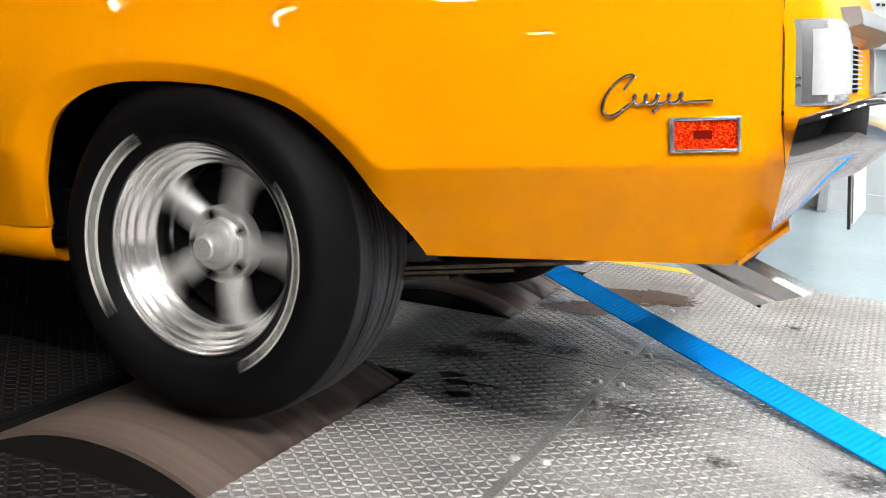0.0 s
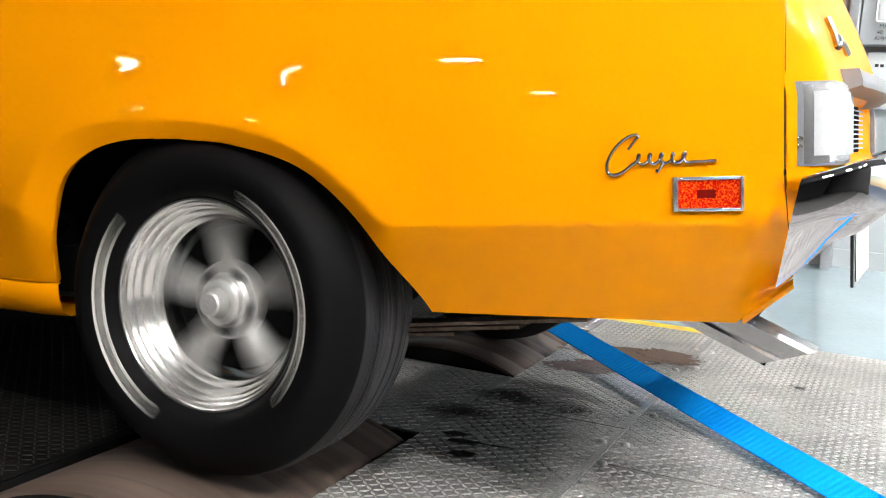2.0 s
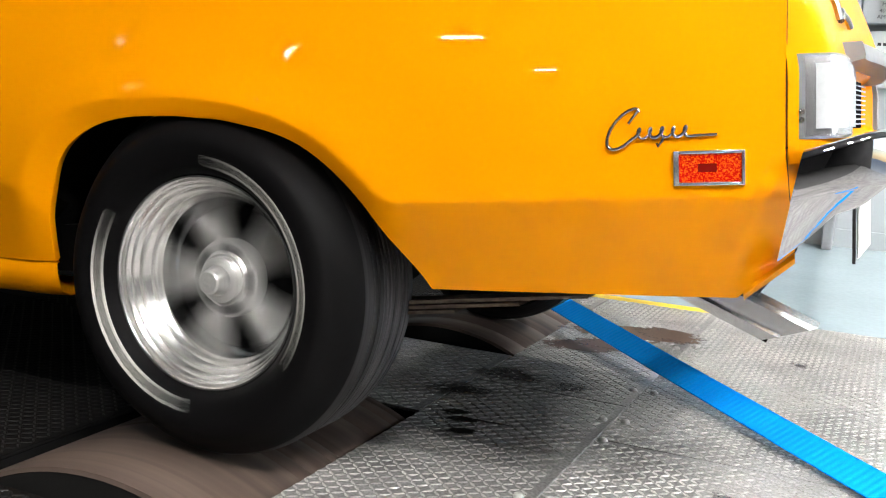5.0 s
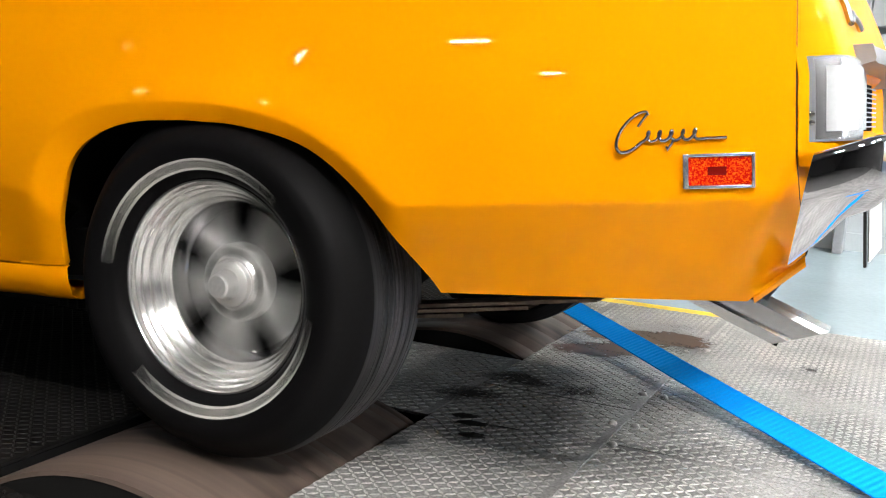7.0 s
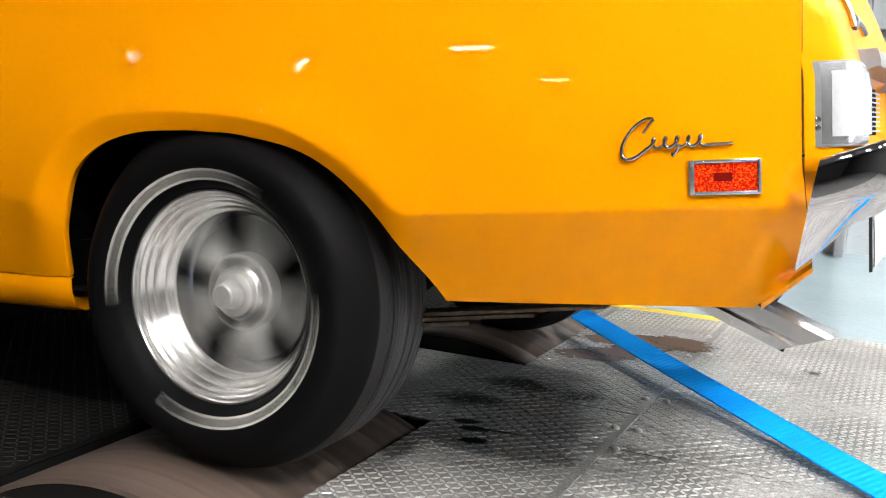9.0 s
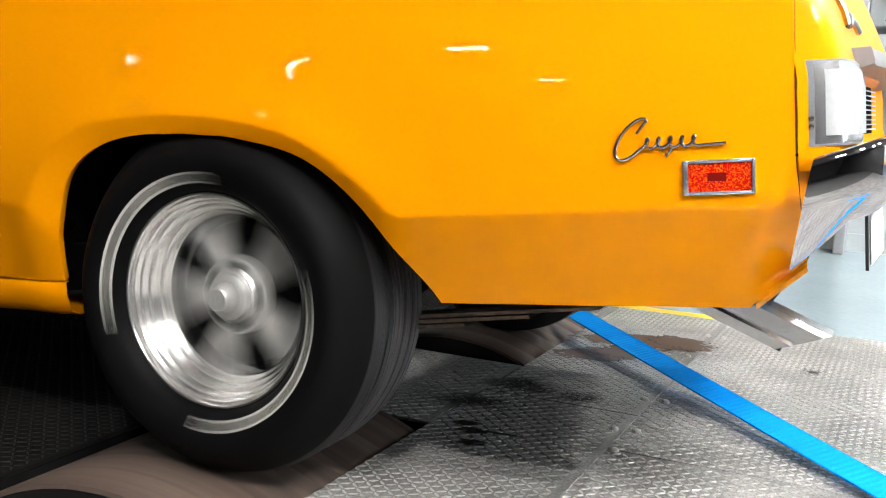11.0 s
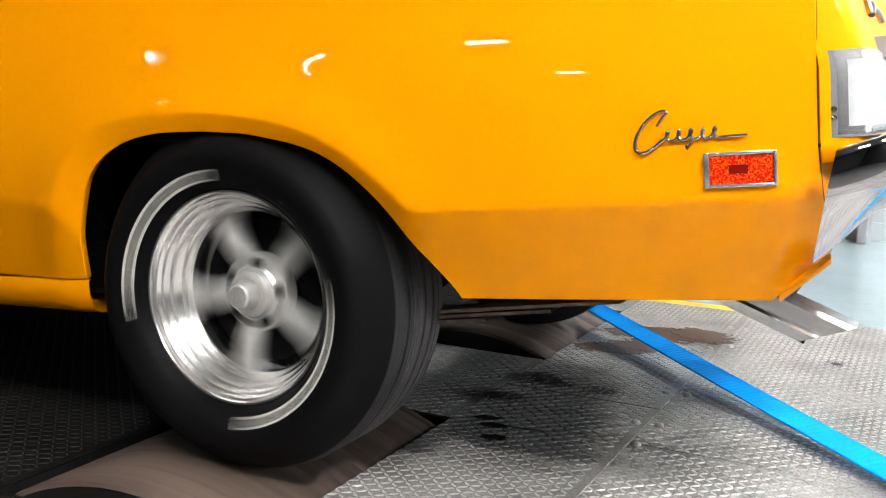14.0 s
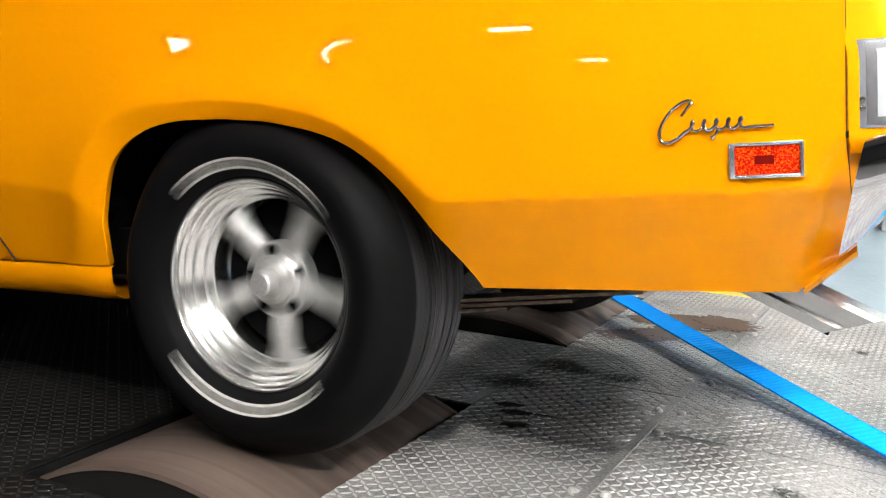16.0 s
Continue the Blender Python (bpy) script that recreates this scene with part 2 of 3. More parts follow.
# ---- the room ----
def room():
    def slab(name, label, cat, *box, mat=WALL):
        return tagged(mesh_object(name, block(*box), mat), label, cat, kind="structure")

    slab("ground", "pale blue glossy epoxy shop floor", "floor", -10, 3.93, -0.3, 6, 6.75, -0.02, mat=BLUE_FLOOR)
    slab("floor_south", "grey concrete shop floor", "floor", -10, -12, -0.3, 6, -1, -0.02, mat=CONCRETE)
    slab("floor_west", "grey concrete shop floor", "floor", -10, -1, -0.3, -7, 3.93, -0.02, mat=CONCRETE)
    slab("wall_north", "pale grey painted workshop wall", "wall", -10.2, 6.75, -0.3, 6.2, 6.95, 4.3)
    slab("wall_west", "unseen workshop wall, dark to cut bounce light", "wall", -10.2, -12, -0.3, -10, 6.75, 4.3, mat=DARK_WALL)
    slab("wall_south", "unseen workshop wall, dark to cut bounce light", "wall", -10.2, -12.2, -0.3, 6.2, -12, 4.3, mat=DARK_WALL)
    slab("wall_east", "unseen wall beside the open shop door, dark to cut bounce light", "wall", 6, -12, -0.3, 6.2, 0.9, 4.3, mat=DARK_WALL)
    slab("wall_east_pier", "pale workshop wall beside the open shop door", "wall", 6, 5.3, -0.3, 6.2, 6.75, 4.3)
    slab("wall_east_lintel", "pale wall above the open shop door", "wall", 6, 0.9, 3.3, 6.2, 5.3, 4.3)
    slab("ceiling", "dark grey workshop roof deck", "ceiling", -10.2, -12.2, 4.3, 6.2, 6.95, 4.4, mat=CEILING)
    slab("pavement", "pale concrete apron outside the open door", "pavement", 6.2, -6, -0.4, 30, 12, -0.02, mat=WALL)
    # skirting and a joint rail along the far wall
    slab("baseboard", "grey skirting along the workshop wall", "baseboard", -7, 6.725, -0.02, 6, 6.75, 0.09, mat=WALL)
    slab("trim", "thin horizontal joint strip on the wall", "trim", -7, 6.742, 0.52, 6, 6.75, 0.53, mat=GREY_BOX)
    slab("floor_marking", "yellow painted safety line beside the deck", "marking", -6, 3.94, -0.02, -0.62, 4.08, -0.016, mat=YELLOW)


room()

# first four placed by their reflections; the other six are added fill lamps
LAMPS = [(-3.57, -4.86, 3.2), (-3.31, -8.05, 3.2, 0.2), (-6.9, -3.72, 3.2, 0.14, 0.015), (-5.7, -4.85, 3.2, 0.12, 0.015),
         (0.6, -1.9, 3.8), (1.7, -1.0, 3.8), (2.8, 0.0, 3.8), (2.6, 1.4, 4.0), (1.6, 5.6, 3.9), (3.6, 5.0, 4.0)]


def ceiling_lamp(x, y, z, half=0.26, deep=0.08):
    base = tagged(new("ceiling_lamp"), "hanging ceiling lamp of a set that includes added fill lamps", "lamp", "lamps under the ceiling")
    base.location = (x, y, z)
    part("housing", block(-half - 0.02, -0.1, 0.0, half + 0.02, 0.1, 0.06, 0.01), GREY_BOX, base)
    part("rod", tube([(0, 0, 0.06), (0, 0, 4.3 - z)], 0.012), GREY_BOX, base)
    part("diffuser", block(-half, -deep, -0.03, half, deep, 0.0, 0.01), FILL_LAMP if y > -2 else FAR_LAMP, base, "glowing white diffuser")
    return base


for place in LAMPS:
    ceiling_lamp(*place)

# ---- the tread-plate deck with its two roller pits ----
PIT_X0, PIT_X1 = -1.564, -1.006
PITS = ((1.32, 2.18), (2.83, 3.66))
SEAM_X = -0.576
deck = tagged(new("floor"), "steel tread-plate deck of a rolling road", "floor", kind="structure")
sub = bmesh.new()
for x0, x1, ys in ((-7, PIT_X0 - 0.02, ((-1, 3.92),)), (PIT_X0 - 0.02, PIT_X1 + 0.02, ((-1, 1.30), (2.20, 2.81), (3.68, 3.92))), (PIT_X1 + 0.02, 6, ((-1, 3.92),))):
    for y0, y1 in ys:
        block(x0, y0, -0.05, x1, y1, -0.007, bm=sub)
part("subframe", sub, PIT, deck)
PLATES = [(-7, -1, -4.2, 1.30), (-7, 1.30, -4.2, 3.92), (-4.2, -1, PIT_X0, 1.0), (-4.2, 1.0, PIT_X0, 2.5), (-4.2, 2.5, PIT_X0, 3.92),
          (PIT_X0, -1, PIT_X1, PITS[0][0]), (PIT_X0, PITS[0][1], PIT_X1, PITS[1][0]), (PIT_X0, PITS[1][1], PIT_X1, 3.92),
          (PIT_X1, -1, SEAM_X, 0.9), (PIT_X1, 0.9, SEAM_X, 2.528), (PIT_X1, 2.528, SEAM_X, 3.92),
          (SEAM_X, -1, 2.0, 1.747), (SEAM_X, 1.747, 2.0, 2.235), (SEAM_X, 2.235, 2.0, 3.322), (SEAM_X, 3.322, 2.0, 3.92), (2.0, -1, 6, 3.92)]


def studs(x0, y0, x1, y1):
    """Raised lozenges in a criss-cross over the stretch of plate that is seen from near."""
    px, py = 0.0205, 0.0205
    verts, faces = [], []
    x0, x1, y0, y1 = max(x0, -2.6) + 0.01, min(x1, 0.9) - 0.01, max(y0, 0.9) + 0.01, y1 - 0.008
    if x1 <= x0 or y1 <= y0:
        return None
    L, W, H = 0.0118, 0.0034, 0.0021
    for i in range(int((x1 - x0) / px) + 1):
        for j in range(int((y1 - y0) / py) + 1):
            cx, cy = x0 + i * px, y0 + j * py
            if cx > x1 - 0.006:
                continue
            a = radians(40 if (i + j) % 2 else -40)
            c, s = math.cos(a), math.sin(a)
            h = H * random.uniform(0.75, 1.1)
            n = len(verts)
            for u, v, z in ((-L, 0, 0), (-L * 0.35, -W, 0), (L * 0.35, -W, 0), (L, 0, 0), (L * 0.35, W, 0), (-L * 0.35, W, 0),
                            (-L * 0.72, 0, h), (0, -W * 0.5, h), (L * 0.72, 0, h), (0, W * 0.5, h)):
                verts.append((cx + u * c - v * s, cy + u * s + v * c, z))
            faces += [(n, n + 1, n + 7, n + 6), (n + 1, n + 2, n + 7), (n + 2, n + 3, n + 8, n + 7), (n + 3, n + 4, n + 9, n + 8),
                      (n + 4, n + 5, n + 9), (n + 5, n, n + 6, n + 9), (n + 6, n + 7, n + 8, n + 9)]
    me = bpy.data.meshes.new("tread_pattern")
    me.from_pydata(verts, [], faces)
    me.materials.append(STUD)
    return me


for x0, y0, x1, y1 in PLATES:
    g = 0.0018
    # plates left of and before the rollers take the colour darkened for shade
    shaded = x1 <= PIT_X0 or (x1 <= PIT_X1 and y1 <= PITS[0][0])
    p = part("tread_plate", block(x0 + g, y0 + g, -0.007, x1 - g, y1 - g, 0, 0.0008), SHADE_PLATE if shaded else PLATE, deck)
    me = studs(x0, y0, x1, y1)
    if me and shaded:
        me.materials[0] = SHADE_STUD
    if me:
        tagged(new("tread_pattern", me), "raised lozenge tread", kind="stuff").parent = p

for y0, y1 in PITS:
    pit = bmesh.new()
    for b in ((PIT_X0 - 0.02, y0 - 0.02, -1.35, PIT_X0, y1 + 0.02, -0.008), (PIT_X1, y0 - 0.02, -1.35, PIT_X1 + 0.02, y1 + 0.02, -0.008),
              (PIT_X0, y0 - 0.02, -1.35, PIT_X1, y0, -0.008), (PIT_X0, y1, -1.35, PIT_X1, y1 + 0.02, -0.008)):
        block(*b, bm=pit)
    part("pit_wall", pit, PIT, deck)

# ---- the rollers ----
DRUM_X, DRUM_R, DRUM_TOP = -1.270, 0.60, 0.05


def roller(y0, y1, groove):
    ob = tagged(new("dyno_roller"), "brown steel dyno roller spinning in its floor pit", "roller", "rollers of the dyno")
    ob.location = (DRUM_X, y0, DRUM_TOP - DRUM_R)
    w = y1 - y0
    prof = [(DRUM_R - 0.012, 0.0), (DRUM_R - 0.003, 0.003), (DRUM_R, 0.012)]
    for d in groove:
        prof += [(DRUM_R, d - 0.004), (DRUM_R - 0.0015, d - 0.0015), (DRUM_R - 0.0015, d + 0.0015), (DRUM_R, d + 0.004)]
    prof += [(DRUM_R, w - 0.012), (DRUM_R - 0.012, w)]
    part("shell", lathe(prof, 160), DRUM, ob, smooth=50)
    part("end_disc", capped([(DRUM_R - 0.013, 0.002), (DRUM_R - 0.05, 0.004), (0.1, 0.03)], 96), DRUM_SIDE, ob, "dark roller end", smooth=40)
    return ob


rollers = [roller(1.36, 2.135, (0.30, 0.34, 0.42, 0.45, 0.60, 0.70, 0.74)), roller(2.87, 3.62, (0.1, 0.3, 0.5, 0.6))]

# ---- the car ----
RAKE = 6.3
HUB = Vector((-1.171, 1.5, 0.385))
car = tagged(new("car"), "orange classic coupe with chrome bumper on a rolling road", "car")
car.matrix_world = pose(*HUB, 0, -RAKE, 0)

ARCH = [(-8, 0.47), (0, 0.459), (7, 0.424), (16, 0.398), (26, 0.381), (37, 0.364), (47, 0.349), (55, 0.334), (67, 0.316), (86, 0.308), (102, 0.321),
        (116, 0.350), (128, 0.380), (137, 0.396), (144, 0.398), (151, 0.386), (165, 0.372), (190, 0.37)]
RIDGE = [(-8, 0.50), (10, 0.47), (20, 0.432), (33, 0.402), (42, 0.385), (54, 0.367), (65, 0.349), (79, 0.340), (94, 0.346), (111, 0.372), (122, 0.411),
         (131, 0.444), (143, 0.456), (154, 0.451), (165, 0.43), (190, 0.42)]


def soft_min(a, b, k):
    h = max(0.0, min(1.0, 0.5 + 0.5 * (b - a) / k))
    return b + (a - b) * h - k * h * (1 - h)


def side_depth(u, w):
    """How far in the flank lies behind the plane of the arch, at a place along and up the car."""
    r, a = math.hypot(u, w), math.degrees(math.atan2(w, u))
    if a < -60:
        a += 360
    crease = 0.152 if u > 0 else 0.19 + 0.15 * max(0.0, min(0.5, -u - 0.41))
    e = soft_min(w - crease, r - smoothed(RIDGE, a, 11), 0.02)
    v = 0.0
    if e < 0:
        k = min(1.0, max(0.0, (u + 0.22) / 0.44))
        v += (0.25 + 0.22 * k * k * (3 - 2 * k)) * -e
    near = math.exp(-((r - smoothed(RIDGE, a, 11)) / 0.06) ** 2) * min(1.0, max(0.0, (a - 10) / 22))
    v -= 0.010 * near
    v += 0.03 * max(0.0, (u - 0.4) / 0.65) ** 2
    v += 0.34 * max(0.0, w - 0.20) ** 2
    if w < 0.22:
        # the flank turns in towards the bumper's end, along a leaning line
        edge = u - (0.968 + 0.40 * max(0.0, w - 0.03))
        k = max(0.0, edge + 0.012)
        v += 1.5 * k * k / (k + 0.014) * min(1.0, (0.222 - w) / 0.03) * min(1.0, max(0.0, (w - 0.012) / 0.035))
    return v


END_U = 1.043


def reach(a):
    """The outer end of the flank at an angle about the hub."""
    c, s = math.cos(a), math.sin(a)
    best = 9.0
    if c > 1e-6:
        best = min(best, END_U / c)
        # the cut-off corner under the bumper
        d = c * 0.05 / 0.06 - s
        if d > 1e-6:
            best = min(best, (0.98 * 0.05 / 0.06 - 0.006) / d)
    if c < -1e-6:
        best = min(best, -1.5 / c)
    if s > 1e-6:
        best = min(best, 0.62 / s)
    return best


def flank():
    rows = []
    angles = [radians(-0.4 + 30.4 * k / 110) for k in range(110)] + [radians(30 + 156 * k / 190) for k in range(191)]
    for a in angles:
        d = math.degrees(a)
        r0, r1 = smoothed(ARCH, d, 7), reach(a)
        row = []
        u, w = r0 * math.cos(a), r0 * math.sin(a)
        for back, up in ((0.022, 0.008), (0.014, 0.004), (0.005, 0.001)):
            row.append(((r0 + up) * math.cos(a), side_depth(u, w) + back, (r0 + up) * math.sin(a)))
        n = 64
        for i in range(n + 1):
            k = (i / n) ** 1.6
            r = r0 + (r1 - r0) * k
            u, w = r * math.cos(a), r * math.sin(a)
            row.append((u, side_depth(u, w), w))
        # the flank ends on the sill ahead of the wheel
        ends = [0.036 - 0.033 * (u + 0.36) for u, v, w in row]
        rows.append([(u, side_depth(u, z) + max(0, 3 - i) * 0.006, z) if u < 0 and w < z else (u, v, w) for i, ((u, v, w), z) in enumerate(zip(row, ends))])
    return sheet(rows)


part("quarter_panel", flank(), PAINT, car, "glossy orange rear flank with a flared wheel arch", smooth=180)

# rolled lower edge of the flank, and the rocker in front of the wheel
low = [[(u, side_depth(u, 0.003) + b, 0.003 + (u - 0.46) * 0.012 - h) for b, h in ((0, 0), (0.004, 0.006), (0.02, 0.008), (0.06, 0.004))] for u in [0.478 + 0.50 * k / 20 for k in range(21)]]
part("lower_edge", sheet(low), PAINT, car, smooth=60)
rock = [[(u, side_depth(u, 0.036) + 0.0015 + b, 0.0335 + 0.034 * (-u - 0.36) - h) for b, h in ((0.008, -0.001), (0.002, 0.0), (-0.001, 0.003), (-0.001, 0.03), (0.008, 0.062), (0.03, 0.072), (0.2, 0.066))] for u in (-3.2, -1.5, -1.0, -0.8, -0.6, -0.5, -0.45, -0.41, -0.38, -0.366)]
part("rocker_panel", sheet(rock), PAINT, car, "orange sill under the flank", smooth=50)
part("door_seam", tube([(-0.75, side_depth(-0.75, 0.2), 0.20), (-0.70, side_depth(-0.7, 0.12), 0.12), (-0.677, side_depth(-0.677, 0.081), 0.081), (-0.656, side_depth(-0.656, 0.046), 0.044)], 0.0025, 6), SEAL, car, "dark door gap")

# the rest of the body: boot, cabin side and far flank
shell = bmesh.new()
top = [(1.02, 0.60), (0.9, 0.625), (0.4, 0.64), (-0.2, 0.66), (-0.5, 0.70), (-1.5, 0.72), (-2.6, 0.70), (-3.2, 0.60)]
sheet([[(u, 0.05 + 0.3 * max(0, w - 0.60), w - 0.02), (u, 0.12, w + 0.02), (u, 0.85, w + 0.05), (u, 1.58, w + 0.02), (u, 1.66, w - 0.02), (u, 1.70, 0.2), (u, 1.66, 0.0)] for u, w in top], shell)
part("body_shell", shell, PAINT, car, "orange boot lid, cabin side and far flank", smooth=50)
part("front_flank", sheet([[(u, side_depth(-1.4, w) - 0.0, w) for w in (-0.02, 0.1, 0.19, 0.3, 0.45, 0.62, 0.70)] for u in (-3.2, -2.4, -1.5)]), PAINT, car, smooth=60)
part("nose", sheet([[(-3.2, v, w) for w in (0.0, 0.3, 0.6)] for v in (0.05, 0.85, 1.66)]), PAINT, car)

# inner wheel housing, underbody, fuel tank and far flank keep the underside dark
inner = []
for k in range(33):
    a = radians(3 + 174 * k / 32)
    r = 0.44 if 20 < math.degrees(a) < 165 else 0.47
    inner.append([(r * math.cos(a), d, r * math.sin(a)) for d in (0.05 if 25 < math.degrees(a) < 160 else 0.13, 0.2, 0.36)] + [(0.03 * math.cos(a), 0.36, 0.05)])
part("wheel_housing", sheet(inner), BLACK, car, "black inner wheel housing", smooth=60)
under = bmesh.new()
block(-3.2, 0.15, 0.0, -0.40, 1.60, 0.10, bm=under)
block(-0.5, 0.36, 0.2, 0.5, 1.35, 0.30, bm=under)
block(0.46, 0.13, 0.04, 0.93, 1.6, 0.12, 0.01, bm=under)
block(0.90, 0.16, 0.06, 1.03, 1.5, 0.2, 0.01, bm=under)
# this block and the one after next are added to black out the arch gap
block(0.45, 0.14, 0.008, 0.56, 0.45, 0.24, bm=under)
block(0.52, 0.5, -0.07, 0.95, 1.2, 0.05, 0.02, bm=under)
block(0.385, 0.30, -0.07, 0.50, 0.80, 0.2, bm=under)
block(-3.0, 0.75, -0.04, -0.1, 0.95, 0.05, 0.02, bm=under)
part("underbody", under, BLACK, car, "dark underbody pan with added black filler blocks")


BUMPER_PLAN = [(0, 0), (0.004, 0.030), (0.010, 0.055), (0.016, 0.068), (0.03, 0.078), (0.06, 0.085), (0.12, 0.090), (0.3, 0.102), (0.85, 0.125)]
REAR = [(0, 0), (0.010, 0.039), (0.018, 0.051), (0.030, 0.058), (0.055, 0.063), (0.08, 0.066), (0.12, 0.068), (0.2, 0.068), (0.3, 0.068), (0.5, 0.088), (0.83, 0.108)]


def rear_u(v, w):
    """How far back the tail reaches, across and up the car."""
    s = max(0.0, v - 0.03)
    s = max(0.0, min(s, 1.66 - s))
    # the band between the lamps lies deeper than they do
    sunk = 0.050 * min(1.0, max(0.0, (s - 0.205) / 0.02)) * min(1.0, max(0.0, (w - 0.228) / 0.015), max(0.0, (0.358 - w) / 0.012))
    return END_U + 0.004 + table(REAR, s) - 0.55 * max(0.0, w - 0.33) ** 1.35 - sunk


ACROSS = [0.0, 0.003, 0.007, 0.012, 0.017, 0.022, 0.028, 0.035, 0.044, 0.055, 0.067, 0.08, 0.1, 0.13, 0.17, 0.18, 0.2, 0.24, 0.3, 0.45, 0.6, 0.83, 1.06, 1.21, 1.36, 1.42, 1.45, 1.46, 1.48, 1.53, 1.57, 1.6, 1.62, 1.635, 1.648, 1.656, 1.66]


def tail(w0, w1, lift=0.0, v0=0.0, v1=1.66, n=14):
    """A strip of the tail's skin between two heights, lift proud of it."""
    rows = []
    vs = [v for v in ACROSS if v0 < v < v1]
    for k in range(n + 1):
        w = w0 + (w1 - w0) * k / n
        d = side_depth(END_U, w)
        rows.append([(rear_u(v + 0.03, w) + lift, v + d, w) for v in [v0, *vs, v1]])
    return rows


part("tail_panel", sheet(tail(0.20, 0.60, n=60)), PAINT, car, "glossy orange tail panel with rounded corners", smooth=180)
part("panel_gap", sheet([[(END_U + b, side_depth(END_U, w) + 0.0012, w) for b in (0.0008, 0.0020)] for w in [0.12 + 0.48 * k / 30 for k in range(31)]]), SEAL, car, "dark gap between flank and tail cap")

# recess behind the bumper, and the rolled lower corner
part("corner_recess", sheet([[(END_U - 0.001 + a, side_depth(END_U, w) + 0.0008 + b, w) for a, b in ((0, 0), (0.010, 0.010), (0.020, 0.022), (0.028, 0.04))] for w in [0.10 + 0.122 * k / 12 for k in range(13)]]), PAINT, car, "orange hollow behind the bumper's end", smooth=60)
part("corner_lip", sheet([[(0.975 + 0.075 * k, side_depth(0.97, 0.01) + 0.004 + b, 0.004 + 0.058 * k - h) for b, h in ((0.0, -0.003), (-0.003, 0.005), (0.006, 0.014), (0.05, 0.016))] for k in (0, 0.25, 0.5, 0.75, 1)]), PAINT, car, smooth=60)


def solid_strip(w0, w1, lift, v0, v1, depth=0.02, n=6):
    a, b = tail(w0, w1, lift, v0, v1, n), tail(w0, w1, lift - depth, v0, v1, n)
    bm = bmesh.new()
    sheet(a, bm)
    sheet(b, bm)
    for p, q in ((a[0], b[0]), (a[-1], b[-1]), ([r[0] for r in a], [r[0] for r in b]), ([r[-1] for r in a], [r[-1] for r in b])):
        sheet([p, q], bm)
    bmesh.ops.remove_doubles(bm, verts=bm.verts[:], dist=1e-5)
    return bm


for v0, v1 in ((0.004, 0.20), (1.46, 1.656)):
    lampb = part("tail_lamp", solid_strip(0.238, 0.352, 0.008, v0, v1), SATIN, car, "bright tail lamp in a chrome frame", smooth=30)
    part("bezel", solid_strip(0.2345, 0.3555, 0.007, v0 - (0.0004 if v0 < 1 else 0.003), v1 + 0.003, 0.018), GREY_LIP, lampb, "grey rubber seal round the lamp", smooth=30)
    part("lens", solid_strip(0.249, 0.341, 0.0125, v0 + (0.0035 if v0 < 1 else 0.008), v1 - 0.008, 0.01), LENS, lampb, "clear ribbed lens", smooth=30)
    for k in range(2):
        bolt = capped([(0.0001, -0.004), (0.004, -0.003), (0.0045, 0.0), (0.0045, 0.004)], 12)
        bmesh.ops.transform(bolt, matrix=Matrix.Translation((END_U + 0.022, v0 + side_depth(END_U, 0.26) - 0.0025 + 0.004, 0.262 + 0.012 * k)), verts=bolt.verts[:])
        part("screw", bolt, PEWTER, lampb)
grille = part("rear_grille", solid_strip(0.245, 0.34, 0.004, 0.23, 1.43), BLACK, car, "black ribbed panel between the tail lamps", smooth=30)
for k in range(9):
    w = 0.252 + 0.0095 * k
    part("rib", solid_strip(w, w + 0.003, 0.012, 0.235, 1.425, 0.012, 1), CHROME, grille)
part("deck_lip", solid_strip(0.352, 0.385, 0.030, 0.24, 1.42, 0.04), GREY_LIP, car, "grey trim lip under the boot lid", smooth=40)
badge = bmesh.new()
for a, b, c, d in ((0.425, 0.33, 0.475, 0.335), (0.425, 0.335, 0.445, 0.38), (0.44, 0.38, 0.42, 0.42)):
    tube([(rear_u(b, a) + 0.006, b, a), (rear_u((b + d) / 2, (a + c) / 2) + 0.008, (b + d) / 2, (a + c) / 2), (rear_u(d, c) + 0.006, d, c)], 0.006, 8, badge)
part("badge", badge, PEWTER, car, "small metal badge on the boot lid", smooth=60)

# bumper
BUMPER = [(-0.012, 0.211), (0.004, 0.2175), (0.020, 0.2185), (0.033, 0.217), (0.039, 0.2125), (0.0415, 0.206), (0.0425, 0.180), (0.0415, 0.158), (0.0395, 0.148), (0.036, 0.1445), (0.029, 0.143), (0.0275, 0.140), (0.024, 0.131), (0.011, 0.104), (-0.002, 0.076), (-0.012, 0.060), (-0.017, 0.054), (-0.028, 0.056)]
TAPER = [(1.055, 1.0), (1.068, 0.94), (1.106, 0.70), (1.136, 0.42), (1.165, 0.34)]


def bumper():
    rows = []
    n = 90
    for k in range(n + 1):
        v = 1.70 * (0.5 - 0.5 * math.cos(math.pi * k / n))
        s = min(v, 1.70 - v)
        base = 1.066 + table(BUMPER_PLAN, s)
        lift, tall = 0.28 * min(0.1, base - 1.06), table(TAPER, base)
        turn = max(0.0, 1 - s / 0.05)
        out = -1 if v < 0.85 else 1
        rows.append([(base + 0.002 + o * (1 - turn) - 0.24 * turn * (0.2 - w), v + out * (0.75 * o - 0.004) * turn, lift + (w if w > 0.143 else 0.143 - (0.143 - w) * tall)) for o, w in BUMPER])
    return sheet(rows)


part("bumper", bumper(), CHROME, car, "chrome rear bumper wrapping round the corner", smooth=60)
